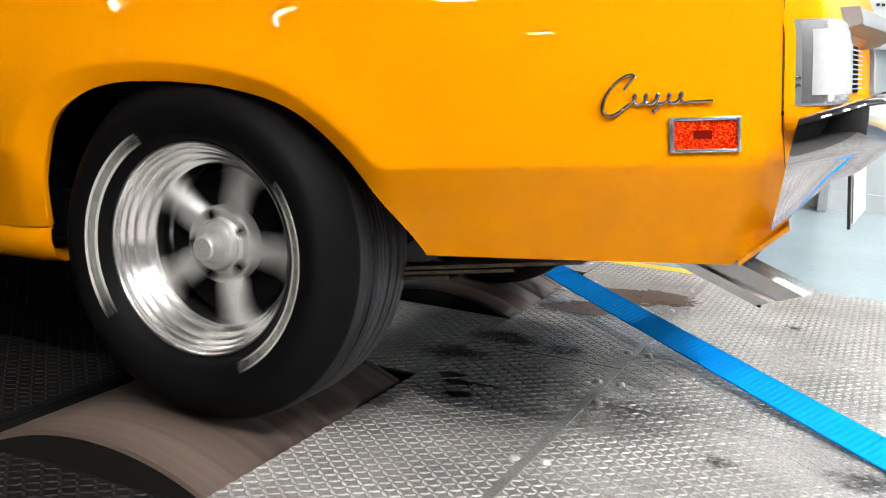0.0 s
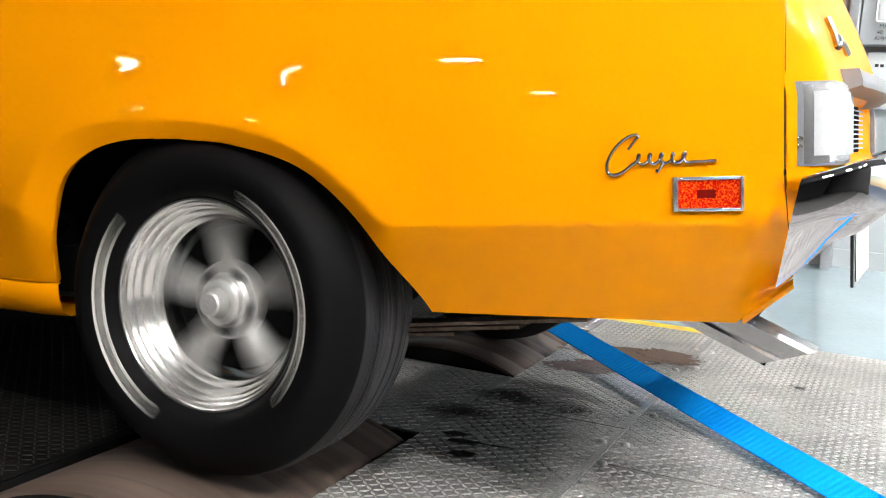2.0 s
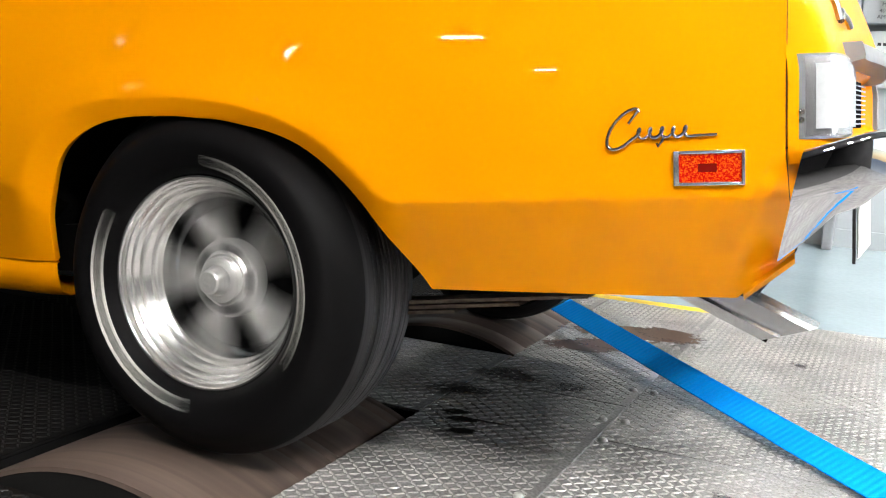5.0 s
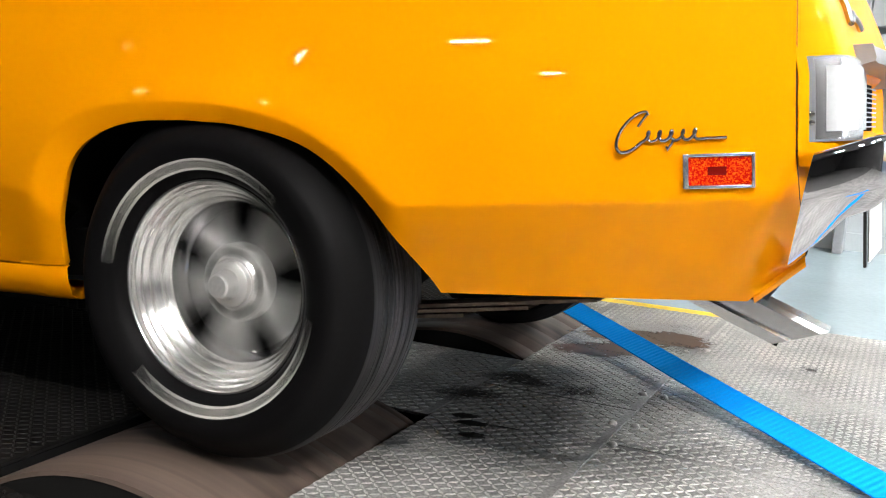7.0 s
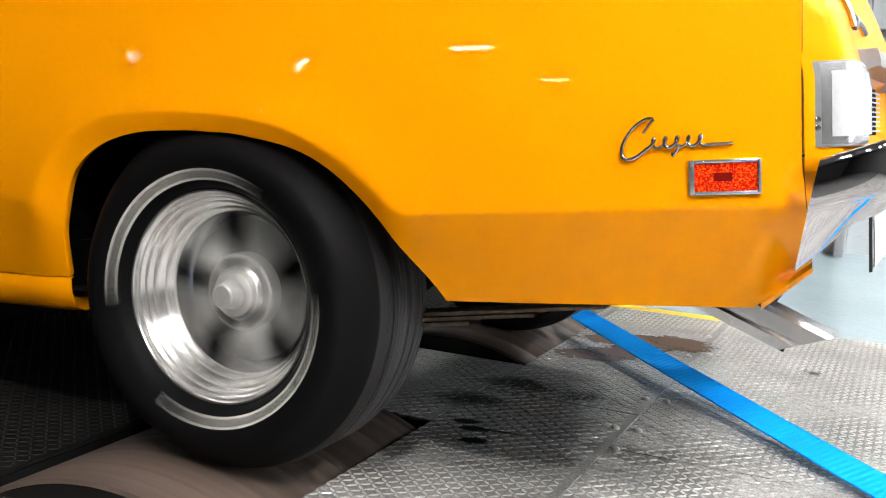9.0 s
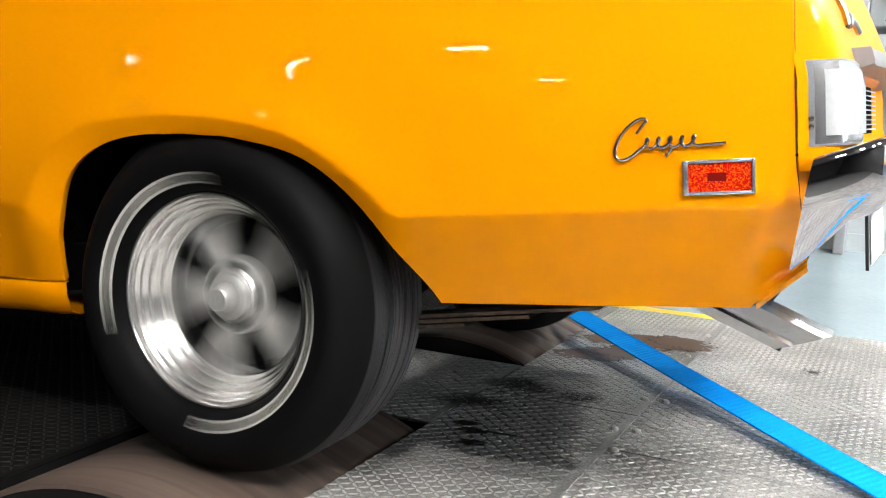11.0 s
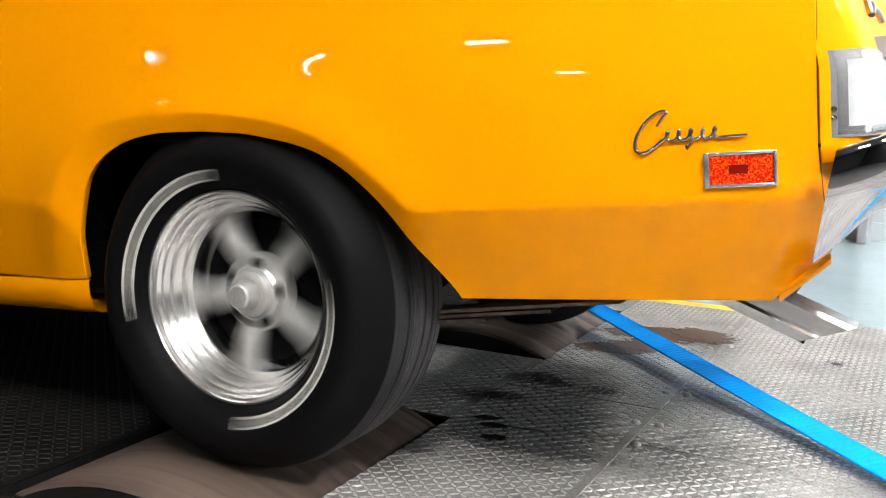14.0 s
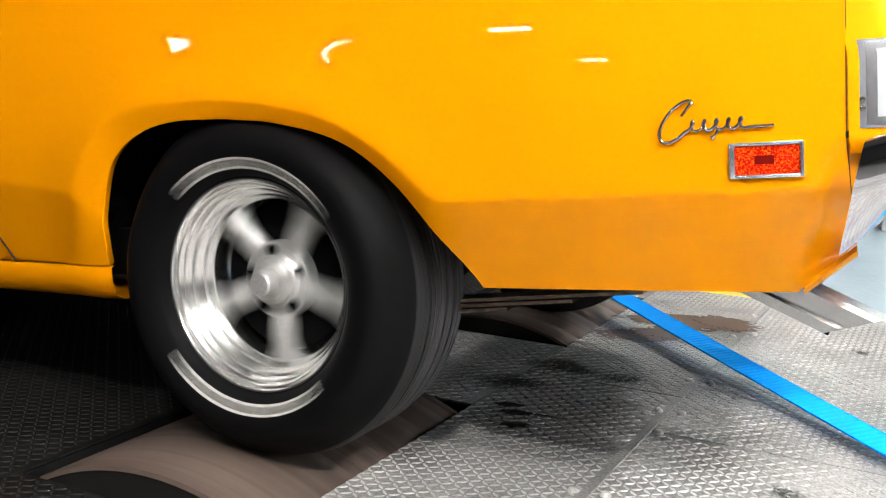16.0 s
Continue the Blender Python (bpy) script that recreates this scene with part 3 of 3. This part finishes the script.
part("bumper_guard", block(1.205, 0.50, 0.09, 1.240, 0.55, 0.245, 0.012), CHROME, car, "chrome upright bumper guard", smooth=40)
plate = part("number_plate", sheet([[(1.108 + 0.014 * q + o, 0.72 + 0.28 * q, w) for o, w in ((0, -0.02), (0.003, -0.02), (0.003, 0.10), (0, 0.10))] for q in (0, 0.33, 0.67, 1)], closed=True), PAPER, car, "white plate hanging under the bumper")
part("plate_bracket", block(1.100, 0.712, -0.03, 1.106, 0.73, 0.11), SEAL, plate)


# side marker lamp
def flat_frame(u0, w0, u1, w1, wide, lift, depth):
    bm = bmesh.new()
    block(u0, -lift, w0, u0 + wide * 1.6, depth, w1, 0.002, bm)
    block(u1 - wide, -lift, w0, u1, depth, w1, 0.002, bm)
    block(u0 + wide * 1.5, -lift, w1 - wide, u1 - wide * 0.9, depth, w1, 0.002, bm)
    block(u0 + wide * 1.5, -lift, w0, u1 - wide * 0.9, depth, w0 + wide, 0.002, bm)
    return bm


def on_flank(ob, u, w):
    """Seat a part on the flank, flush with its slope."""
    d = side_depth(u, w)
    yaw = math.degrees(math.atan2(side_depth(u + 0.02, w) - side_depth(u - 0.02, w), 0.04))
    lean = math.degrees(math.atan2(side_depth(u, w + 0.02) - side_depth(u, w - 0.02), 0.04))
    ob.matrix_basis = pose(u, d, w, -lean, 0, yaw)
    return ob


marker = on_flank(part("side_marker", flat_frame(-0.0515, -0.026, 0.0515, 0.026, 0.0055, 0.007, 0.004), SATIN, car, "chrome-framed red side marker lamp", smooth=30), 0.938, 0.1975)
part("lens", block(-0.043, -0.0035, -0.0205, 0.046, 0.003, 0.0205, 0.001), RED, marker, "red prismatic lens with glow and sparkle put into its colour")
part("window", block(-0.016, -0.0042, -0.006, 0.011, 0.0, 0.0065, 0.0005), DARK_RED, marker, "dark red window in the lens")

# flowing metal emblem, a loop and a waved line with a long tail
stroke = [(-0.050 + 0.012 * q, 0.004 + 0.0155 * q) for q in (0.0, 0.35, 0.7)]
stroke += [(-0.037 + 0.004 * q, 0.0165 + 0.007 * math.sin(math.pi * q)) for q in (0.3, 0.55, 0.8)]
for k in range(1, 24):
    a = radians(72 + 235 * k / 23)
    u, w = 0.0215 * math.cos(a), 0.030 * math.sin(a)
    stroke.append((-0.061 + u + 0.55 * (w + 0.01), -0.004 + w))
for k in range(1, 110):
    q = k / 109
    a = 2 * math.pi * 5.0 * q
    stroke.append((-0.044 + 0.085 * q + 0.0045 * math.sin(a) - 0.002 * math.cos(a), -0.0115 - 0.0075 * math.cos(a) + 0.0015 * q))
stroke += [(0.050, -0.0165), (0.062, -0.0165), (0.079, -0.0160)]
emb = tube([(a, -0.004, b) for a, b in stroke], 0.0024, 8, taper=lambda q: 0.85 + 0.35 * abs(math.sin(9 * q)))
tube([(0.004, -0.004, -0.015), (-0.001, -0.004, -0.024), (-0.007, -0.004, -0.032), (-0.008, -0.004, -0.026)], 0.0021, 8, emb)
on_flank(part("emblem", emb, PEWTER, car, "flowing metal script-like emblem", smooth=80), 0.871, 0.262)

# leaf spring, axle, exhaust
def leaf(n):
    long = 0.66 - 0.13 * n
    return sheet([[(0.03 + long * k / 14, 0.22 + y, -0.034 - 0.045 * (1 - (0.03 + long * k / 14) / 0.72) - 0.0100 * n + h) for y, h in ((0, 0.0065), (0, 0), (0.06, 0), (0.06, 0.0065))] for k in range(15)], closed=True)


spring = part("leaf_spring", leaf(0), RUST, car, "weathered leaf spring pack")
for n in range(1, 4):
    part("leaf", leaf(n), RUST, spring)
part("axle", tube([(0, 0.27, 0), (0, 0.7, 0), (0, 0.8, 0), (0, 1.0, 0), (0, 1.45, 0)], 0.05, 16, taper=lambda q: 1 + 1.3 * math.exp(-((q - 0.5) / 0.1) ** 2)), BLACK, car, "black rear axle")


def exhaust(v, dx):
    sec = [(-0.042, 0.024), (-0.036, 0.034), (0.036, 0.034), (0.042, 0.024), (0.042, -0.002), (0.036, -0.010), (0.042, -0.016), (0.036, -0.036), (-0.036, -0.036), (-0.042, -0.016), (-0.036, -0.010), (-0.042, -0.002)]
    rows = []
    for k in range(9):
        q = k / 8
        rows.append([(0.773 + dx + 0.2195 * q + 0.45 * b + (b * 1.0 if k == 8 else 0), v + 0.82 * a, -0.023 - 0.110 * q + 0.89 * b - (b * 0.5 if k == 8 else 0)) for a, b in sec])
    bm = sheet(rows, closed=True)
    mid = Vector((0.9925 + dx, v, -0.133))
    ring = [mid + (Vector(p) - mid) * 0.9 for p in rows[-1]]
    deep = [p - Vector((0.08, 0, -0.04)) for p in ring]
    sheet([rows[-1], ring, deep], bm, closed=True)
    return bm


part("exhaust_tip", exhaust(0.50, 0.012), SATIN, car, "polished chrome exhaust tip", smooth=25)
part("exhaust_tip", exhaust(1.18, -0.22), SATIN, car, "polished chrome exhaust tip", smooth=25)


# ---- the wheels ----
def wheel(y):
    rim = lathe([(0.2065, 0.030), (0.204, 0.0275), (0.2005, 0.028), (0.1975, 0.033), (0.1965, 0.038), (0.1925, 0.047), (0.1905, 0.0485), (0.1895, 0.051), (0.1845, 0.062), (0.1825, 0.0635), (0.1815, 0.066), (0.1725, 0.083), (0.1705, 0.0845), (0.1695, 0.087), (0.1625, 0.098), (0.159, 0.101), (0.157, 0.106), (0.156, 0.13), (0.17, 0.20), (0.195, 0.24), (0.2065, 0.25)], 128)
    hub = part("wheel", rim, ALLOY, car, "five-spoke polished alloy wheel with a white-lettered tyre", smooth=40)
    hub.location = (0, y, 0)
    R = 0.341
    prof = [(0.203, 0.036), (0.209, 0.026), (0.216, 0.015), (0.2225, 0.009), (0.234, 0.0025), (0.246, -0.002), (0.262, -0.006), (0.276, -0.006), (0.288, -0.001), (0.298, 0.008), (0.307, 0.019), (0.317, 0.031), (0.327, 0.044), (0.334, 0.055)]
    d = 0.062
    prof += [(R - 0.003, d)]
    for g, deep in ((0.078, 0.001), (0.096, 0.004), (0.112, 0.001), (0.128, 0.004), (0.142, 0.001), (0.158, 0.004), (0.174, 0.001), (0.190, 0.004), (0.210, 0.001)):
        half = 0.0026 if deep > 0.002 else 0.0016
        prof += [(R, g - half - 0.001), (R - deep, g - half), (R - deep, g + half), (R, g + half + 0.001)]
    prof += [(R - 0.003, 0.235), (0.322, 0.25), (0.298, 0.265), (0.25, 0.272), (0.205, 0.25)]
    tyre = part("tyre", lathe(prof, 160), RUBBER, hub, "black tyre with raised white lettering", smooth=35)
    tyre.data.materials.append(SHOULDER)
    tyre.data.materials.append(TREAD)
    for f in tyre.data.polygons:
        across = f.center.y
        f.material_index = 0 if across < 0.050 or across > 0.262 else 1 if across < 0.115 or across > 0.24 else 2
    part("brake_drum", capped([(0.14, 0.135), (0.145, 0.14), (0.145, 0.19)], 48), BLACK, hub, smooth=40)
    for k in range(5):
        bm = bmesh.new()
        rows = []
        for q in range(8):
            f = q / 7
            r = 0.055 + 0.104 * f
            half = 0.021 + 0.004 * math.cos(f * 3.1) + 0.012 * max(0, f - 0.7) * 3
            top = 0.104 - 0.010 * math.sin(f * 2.6) - 0.006 * f
            rows.append([(r, top + 0.026, -half), (r, top + 0.006, -half), (r, top, -half * 0.72), (r, top - 0.003, 0), (r, top, half * 0.72), (r, top + 0.006, half), (r, top + 0.026, half)])
        sheet(rows, bm)
        bmesh.ops.rotate(bm, verts=bm.verts[:], cent=(0, 0, 0), matrix=Matrix.Rotation(radians(-(9 + 72 * k)), 3, "Y"))
        part("spoke", bm, CAST, hub, smooth=45)
    part("hub_disc", capped([(0.0001, 0.093), (0.05, 0.092), (0.056, 0.098), (0.068, 0.098), (0.0745, 0.101), (0.077, 0.108), (0.077, 0.13)], 64), CAST, hub, smooth=22)
    part("hub_cap", capped([(0.0001, 0.044), (0.020, 0.0445), (0.0235, 0.047), (0.0245, 0.053), (0.026, 0.066), (0.030, 0.074), (0.040, 0.0765), (0.0445, 0.080), (0.0455, 0.1)], 48), CAST, hub, "polished hub cap", smooth=30)
    # black discs for the recessed nut holes, their shade put into the colour
    for k in range(5):
        nut = capped([(0.0001, 0.088), (0.0075, 0.088), (0.0105, 0.091), (0.0105, 0.1)], 12)
        a = radians(45 + 72 * k)
        bmesh.ops.translate(nut, verts=nut.verts[:], vec=(0.061 * math.cos(a), 0, 0.061 * math.sin(a)))
        part("dark_nut_hole", nut, BLACK, hub)
    # two arcs of raised white outline shapes on the sidewall
    for side in (0, 180):
        for k in range(9):
            a0 = side - 40 + 9.0 * k
            bm = bmesh.new()
            for r0, r1, b0, b1 in ((0.2225, 0.2265, 0, 7.4), (0.2400, 0.2440, 0, 7.4), (0.2265, 0.2400, 0, 1.3), (0.2265, 0.2400, 6.1, 7.4)):
                pts = []
                for lift in (-0.0016, 0.002):
                    ring = []
                    for r, b in ((r0, b0), (r1, b0), (r1, (b0 + b1) / 2), (r1, b1), (r0, b1), (r0, (b0 + b1) / 2)):
                        a = radians(a0 + b)
                        ring.append(bm.verts.new((r * math.cos(a), 0.0090 - 0.0110 * (r - 0.2225) / 0.0235 + lift, r * math.sin(a))))
                    pts.append(ring)
                bm.faces.new(pts[0])
                bm.faces.new(pts[1])
                for i in range(6):
                    j = (i + 1) % 6
                    bm.faces.new((pts[0][i], pts[0][j], pts[1][j], pts[1][i]))
            part("raised_mark", bm, WHITE_RUBBER, hub)
    return hub


near_wheel = wheel(0.0)
far_wheel = copy_thing(near_wheel, pose(0, 1.80, 0, 0, 0, 180))

# ---- the tie-down strap ----
STRAP_MID = Vector((-0.3, 2.553, 0.046))
STRAP_WAY = Vector((1.0, -1.007, -0.04)).normalized()


def strap():
    """Webbing along its own x axis, from the axle to the ring in the deck."""
    n, wide, thick, x0, x1 = 520, 0.075, 0.0024, -1.1, 1.55
    rows = []
    for k in range(n + 1):
        x = x0 + (x1 - x0) * k / n
        t = thick * (1.0 if k % 4 < 2 else 0.45)
        z = -0.006 * math.sin(math.pi * k / n)
        rows.append([(x, -wide / 2, z - t), (x, wide / 2, z - t), (x, wide / 2, z + t), (x, -wide / 2, z + t)])
    ob = tagged(mesh_object("tie_down_strap", sheet(rows, closed=True), STRAP), "bright blue ribbed tie-down strap pulled tight from the axle", "strap")
    for side in (-1, 1):
        edge = [[(x0 + (x1 - x0) * k / n, side * (wide / 2 - a), 0.0006 + h - 0.006 * math.sin(math.pi * k / n)) for a, h in ((-0.0006, -0.0028), (-0.0006, 0.0014), (0.004, 0.0014), (0.004, -0.0028))] for k in range(0, n + 1, 6)]
        part("selvedge", sheet(edge, closed=True), STRAP, ob)
    part("anchor_hook", tube([(x1 - 0.01, -0.02, 0.0), (x1 + 0.03, -0.01, 0.0), (x1 + 0.05, 0.0, -0.004), (x1 + 0.03, 0.01, 0.0), (x1 - 0.01, 0.02, 0.0)], 0.004), PEWTER, ob, "bare steel hook")
    return ob


def strap_pose(dy, yaw, roll):
    side = Vector((0, 0, 1)).cross(STRAP_WAY).normalized()
    base = Matrix((STRAP_WAY, side, STRAP_WAY.cross(side))).transposed().to_4x4()
    return pose(STRAP_MID.x, STRAP_MID.y + dy, STRAP_MID.z, 0, 0, yaw) @ base @ pose(0, 0, 0, roll)


tie_down = strap()

# ---- bolts, weld bead, stains on the deck ----
def bolt_head(x, y):
    ob = tagged(mesh_object("bolt", capped([(0.0001, 0.0), (0.005, 0.0006), (0.0095, 0.0035), (0.0118, 0.009)], 14), STUD, smooth=50), "round steel bolt head in the deck", "bolt", "bolts along the deck seam")
    ob.matrix_world = pose(x, y, 0.009, -90, 0, 0)
    return ob


first = bolt_head(-0.601, 2.384)
for x, y in ((-0.546, 2.392), (-0.599, 2.681), (-0.544, 2.690), (-0.557, 2.228), (-0.609, 1.808), (-0.548, 1.821), (-0.600, 3.25), (-0.548, 3.32), (-0.60, 3.60), (-0.545, 3.60)):
    copy_thing(first, pose(x, y, 0.009, -90, 0, 0))
bead = [[(SEAM_X + 0.0026 * a, -1 + 4.9 * k / 200, 0.0005 + b * (0.0015 + 0.0008 * (k % 3))) for a, b in ((-1, 0), (-0.5, 1), (0.5, 1), (1, 0))] for k in range(201)]
tagged(mesh_object("weld_seam", sheet(bead), PLATE), "pale steel strip along the deck joint", "seam", kind="structure")


def film_material(name, color, rough, cover, ragged):
    """A thin film that breaks up towards its edge, in its thing's own unit square."""
    m = material(name, color, rough, grain=0.3, scale=30)
    n, l = m.node_tree.nodes, m.node_tree.links
    at = n["Texture Coordinate"]
    far, tex, big, add, fall = n.new("ShaderNodeVectorMath"), n.new("ShaderNodeTexNoise"), n.new("ShaderNodeTexNoise"), n.new("ShaderNodeMath"), n.new("ShaderNodeMapRange")
    far.operation = "LENGTH"
    l.new(at.outputs["Object"], far.inputs[0])
    info, shift = n.new("ShaderNodeObjectInfo"), n.new("ShaderNodeVectorMath")
    shift.operation = "ADD"
    l.new(at.outputs["Object"], shift.inputs[0])
    l.new(info.outputs["Location"], shift.inputs[1])
    for one, size in ((tex, 7.0), (big, 1.8)):
        one.inputs["Scale"].default_value, one.inputs["Detail"].default_value = size, 5
        l.new(shift.outputs[0], one.inputs["Vector"])
    mul, mul2 = n.new("ShaderNodeMath"), n.new("ShaderNodeMath")
    mul.operation, mul2.operation, add.operation = "MULTIPLY_ADD", "MULTIPLY_ADD", "ADD"
    l.new(tex.outputs["Fac"], mul.inputs[0])
    mul.inputs[1].default_value = ragged * 1.4
    l.new(far.outputs["Value"], mul.inputs[2])
    l.new(big.outputs["Fac"], mul2.inputs[0])
    mul2.inputs[1].default_value = ragged * 2.4
    l.new(mul.outputs[0], mul2.inputs[2])
    edge = 0.80 + ragged * 1.9
    soft = 0.10 if cover > 0.9 else 0.75
    fall.inputs["From Min"].default_value, fall.inputs["From Max"].default_value = edge - soft, edge
    fall.inputs["To Min"].default_value, fall.inputs["To Max"].default_value = cover, 0.0
    l.new(mul2.outputs[0], fall.inputs["Value"])
    l.new(fall.outputs["Result"], n["Principled BSDF"].inputs["Alpha"])
    return m


OIL = film_material("oil_film", (0.006, 0.0055, 0.005), 0.3, 0.97, 0.6)
SPOT = film_material("dull_spot", (0.03, 0.03, 0.028), 0.6, 0.8, 0.7)
RUSTY = film_material("rusty_water_film", (0.060, 0.020, 0.011), 0.4, 0.95, 0.6)
DRIED = film_material("dried_rust_film", (0.11, 0.060, 0.032), 0.55, 0.92, 0.5)
DARK_FILM = film_material("dark_film", (0.02, 0.019, 0.018), 0.5, 0.88, 0.5)


def stain(name, x, y, rx, ry, mat, label, high=0.0019, turn=0.0):
    """A thin film on the plate, in its own unit square."""
    n = 24
    me = bpy.data.meshes.new(name)
    me.from_pydata([(1.25 * math.cos(2 * math.pi * k / n), 1.25 * math.sin(2 * math.pi * k / n), 0) for k in range(n)], [], [tuple(range(n))])
    me.materials.append(mat)
    ob = tagged(new(name, me), label, "stain", "stains on the deck")
    ob.matrix_world = pose(x, y, high, 0, 0, turn) @ Matrix.Diagonal((rx, ry, 1, 1))
    return ob


for k, (x, y, rx, ry, t) in enumerate(((-0.925, 2.222, 0.042, 0.024, 20), (-0.885, 2.178, 0.05, 0.024, 10), (-0.82, 2.192, 0.07, 0.0065, 8), (-0.853, 2.097, 0.04, 0.026, 15))):
    stain("oil_stain", x, y, rx, ry, OIL, "dark oil drip on the tread plate", 0.0021 + 0.0002 * k, t)
for k, (x, y, rx, ry, t) in enumerate(((-0.247, 2.015, 0.05, 0.05, 0), (-0.223, 3.283, 0.045, 0.05, 0), (0.03, 2.07, 0.11, 0.09, 20))):
    stain("dull_stain", x, y, rx, ry, SPOT, "dull dark spot on the tread plate", 0.0021, t)
for k, (x, y, rx, ry, t) in enumerate(((-0.87, 3.09, 0.15, 0.10, 15), (-0.80, 3.17, 0.12, 0.09, 20))):
    stain("rust_stain", x, y, rx, ry, RUSTY, "wet rust-brown stain on the tread plate", 0.0022 + 0.0003 * k, t)
for k, (x, y, rx, ry, t) in enumerate(((-0.79, 3.36, 0.26, 0.13, 10), (-0.66, 3.43, 0.16, 0.10, -20))):
    stain("dried_rust_stain", x, y, rx, ry, DRIED, "dry brown rust stain on the tread plate", 0.0026 + 0.0003 * k, t)
for k, (x, y, rx, ry, t) in enumerate(((-0.755, 2.60, 0.085, 0.085, 30), (-0.99, 2.40, 0.14, 0.11, 20), (-0.93, 2.62, 0.15, 0.12, 0))):
    stain("grease_stain", x, y, rx, ry, DARK_FILM, "soft-edged dark patch on the tread plate", 0.0019, t)

# ---- things on the far wall ----
box = tagged(mesh_object("switch_box", block(-0.34, 6.60, 1.33, 0.10, 6.742, 1.95, 0.012), GREY_BOX, smooth=30), "grey electrical switch box with handwriting on the wall", "switch box")
part("cover_panel", block(-0.26, 6.592, 1.46, 0.02, 6.60, 1.9, 0.02), material("pale_cover", (0.5, 0.52, 0.53), 0.45, grain=0.04), box)


def words(text, x, y, z, size, parent, mat=INK):
    cu = bpy.data.curves.new("text", "FONT")
    cu.body, cu.size, cu.extrude = text, size, 0.0008
    tmp = new("tmp", cu)
    dg = bpy.context.evaluated_depsgraph_get()
    me = bpy.data.meshes.new_from_object(tmp.evaluated_get(dg))
    bpy.data.objects.remove(tmp)
    me.materials.clear()
    me.materials.append(mat)
    ob = new("handwriting", me)
    ob.parent = parent
    ob.matrix_basis = pose(x, y, z, 90, 0, 0)
    return ob


for k, text in enumerate(("MAX", "40", "AMPS")):
    words(text, -0.235 - 0.01 * k, 6.5985, 1.43 - 0.036 * k, 0.032, box)
part("conduit", tube([(-0.12, 6.67, 1.33), (-0.12, 6.67, 1.29)], 0.03, 16), CHROME, box, smooth=50)
box2 = tagged(mesh_object("fuse_box", block(-0.28, 6.64, 0.96, 0.12, 6.742, 1.29, 0.008), material("pale_enamel", (0.58, 0.60, 0.61), 0.4, grain=0.04), smooth=30), "pale grey wall box below the switch box", "fuse box")
for k in range(6):
    part("illegible_mark", block(-0.235 + 0.03 * k, 6.637, 1.205, -0.215 + 0.03 * k, 6.64, 1.222), INK, box2)
pillar = tagged(mesh_object("wall_column", block(-0.405, 6.5, -0.02, -0.345, 6.742, 4.3, 0.008), material("column_grey", (0.27, 0.28, 0.29), 0.5, grain=0.06, blotch=0.08)), "grey steel column against the wall", "column", kind="structure")


# unidentified orange housing and grey cylinder, given a guessed place on the wall
reel = tagged(mesh_object("hose_reel", block(-0.62, 6.46, 1.46, -0.47, 6.742, 1.86, 0.05), material("orange_enamel", (0.72, 0.25, 0.01), 0.4, grain=0.05, blotch=0.06), smooth=40), "unidentified orange housing with a dark band, set on the wall", "hose reel")
part("band", block(-0.625, 6.455, 1.50, -0.465, 6.60, 1.55, 0.01), SEAL, reel, "dark rubber band")
duct = tagged(mesh_object("grey_cylinder", capped([(0.0001, 0), (0.045, 0.005), (0.05, 0.02), (0.05, 0.6)], 28), SATIN, smooth=40), "unidentified grey cylinder, set against the wall", "duct")
duct.matrix_world = pose(-0.44, 6.60, 1.44, 90, 0, 0)


# ---- what moves ----
def turned(t):
    """The wheel's turn in degrees at a time: through the seen phases at the pace of the run."""
    return float(np.interp(t, TURN_T, TURN_A))


PACE = [(0, 42), (1, 46), (3, 60), (4.5, 72), (8, 77), (9, 76), (11.5, 70), (12, 62), (12.5, 52), (13.5, 42), (14.5, 38), (15, 30), (15.5, 27), (16, 30)]
TURN_T, TURN_A = [0.0], [float(SPIN[0][1])]
for (ta, _), (tb, pb) in zip(SPIN, SPIN[1:]):
    goal = TURN_A[-1] + (tb - ta) * FPS * (table(PACE, ta) + table(PACE, tb)) / 2
    TURN_T.append(tb)
    TURN_A.append(pb + 360.0 * round((goal - pb) / 360))


# the strap's shift, swing and twist
SLACK = [(0, 0, 0, 24), (2.5, 0.0, -0.8, 26), (4.5, 0.0, -1.4, 27), (7, 0.010, -2.0, 20), (9, 0.018, -2.4, 15), (11.5, 0.015, -2.0, 10), (14, 0.010, -1.65, 5.5), (16, 0.010, -1.65, 5.5)]


def motions():
    walk(car, [(t, pose(HUB.x + dx, HUB.y, HUB.z + dz, 0, -RAKE - turn, 0)) for t, dx, dz, turn in SWAY])
    walk(tie_down, [(t, strap_pose(*row)) for t, *row in SLACK])
    steps = [k / FPS for k in range(int(16 * FPS) + 1)]
    walk(near_wheel, [(t, pose(0, 0, 0, 0, -turned(t), 0)) for t in steps])
    walk(far_wheel, [(t, pose(0, 1.80, 0, 0, 0, 180) @ pose(0, 0, 0, 0, turned(t), 0)) for t in steps])
    for ob in rollers:
        walk(ob, [(t, pose(*ob.location, 0, turned(t) * 0.341 / DRUM_R, 0)) for t in steps])


motions()
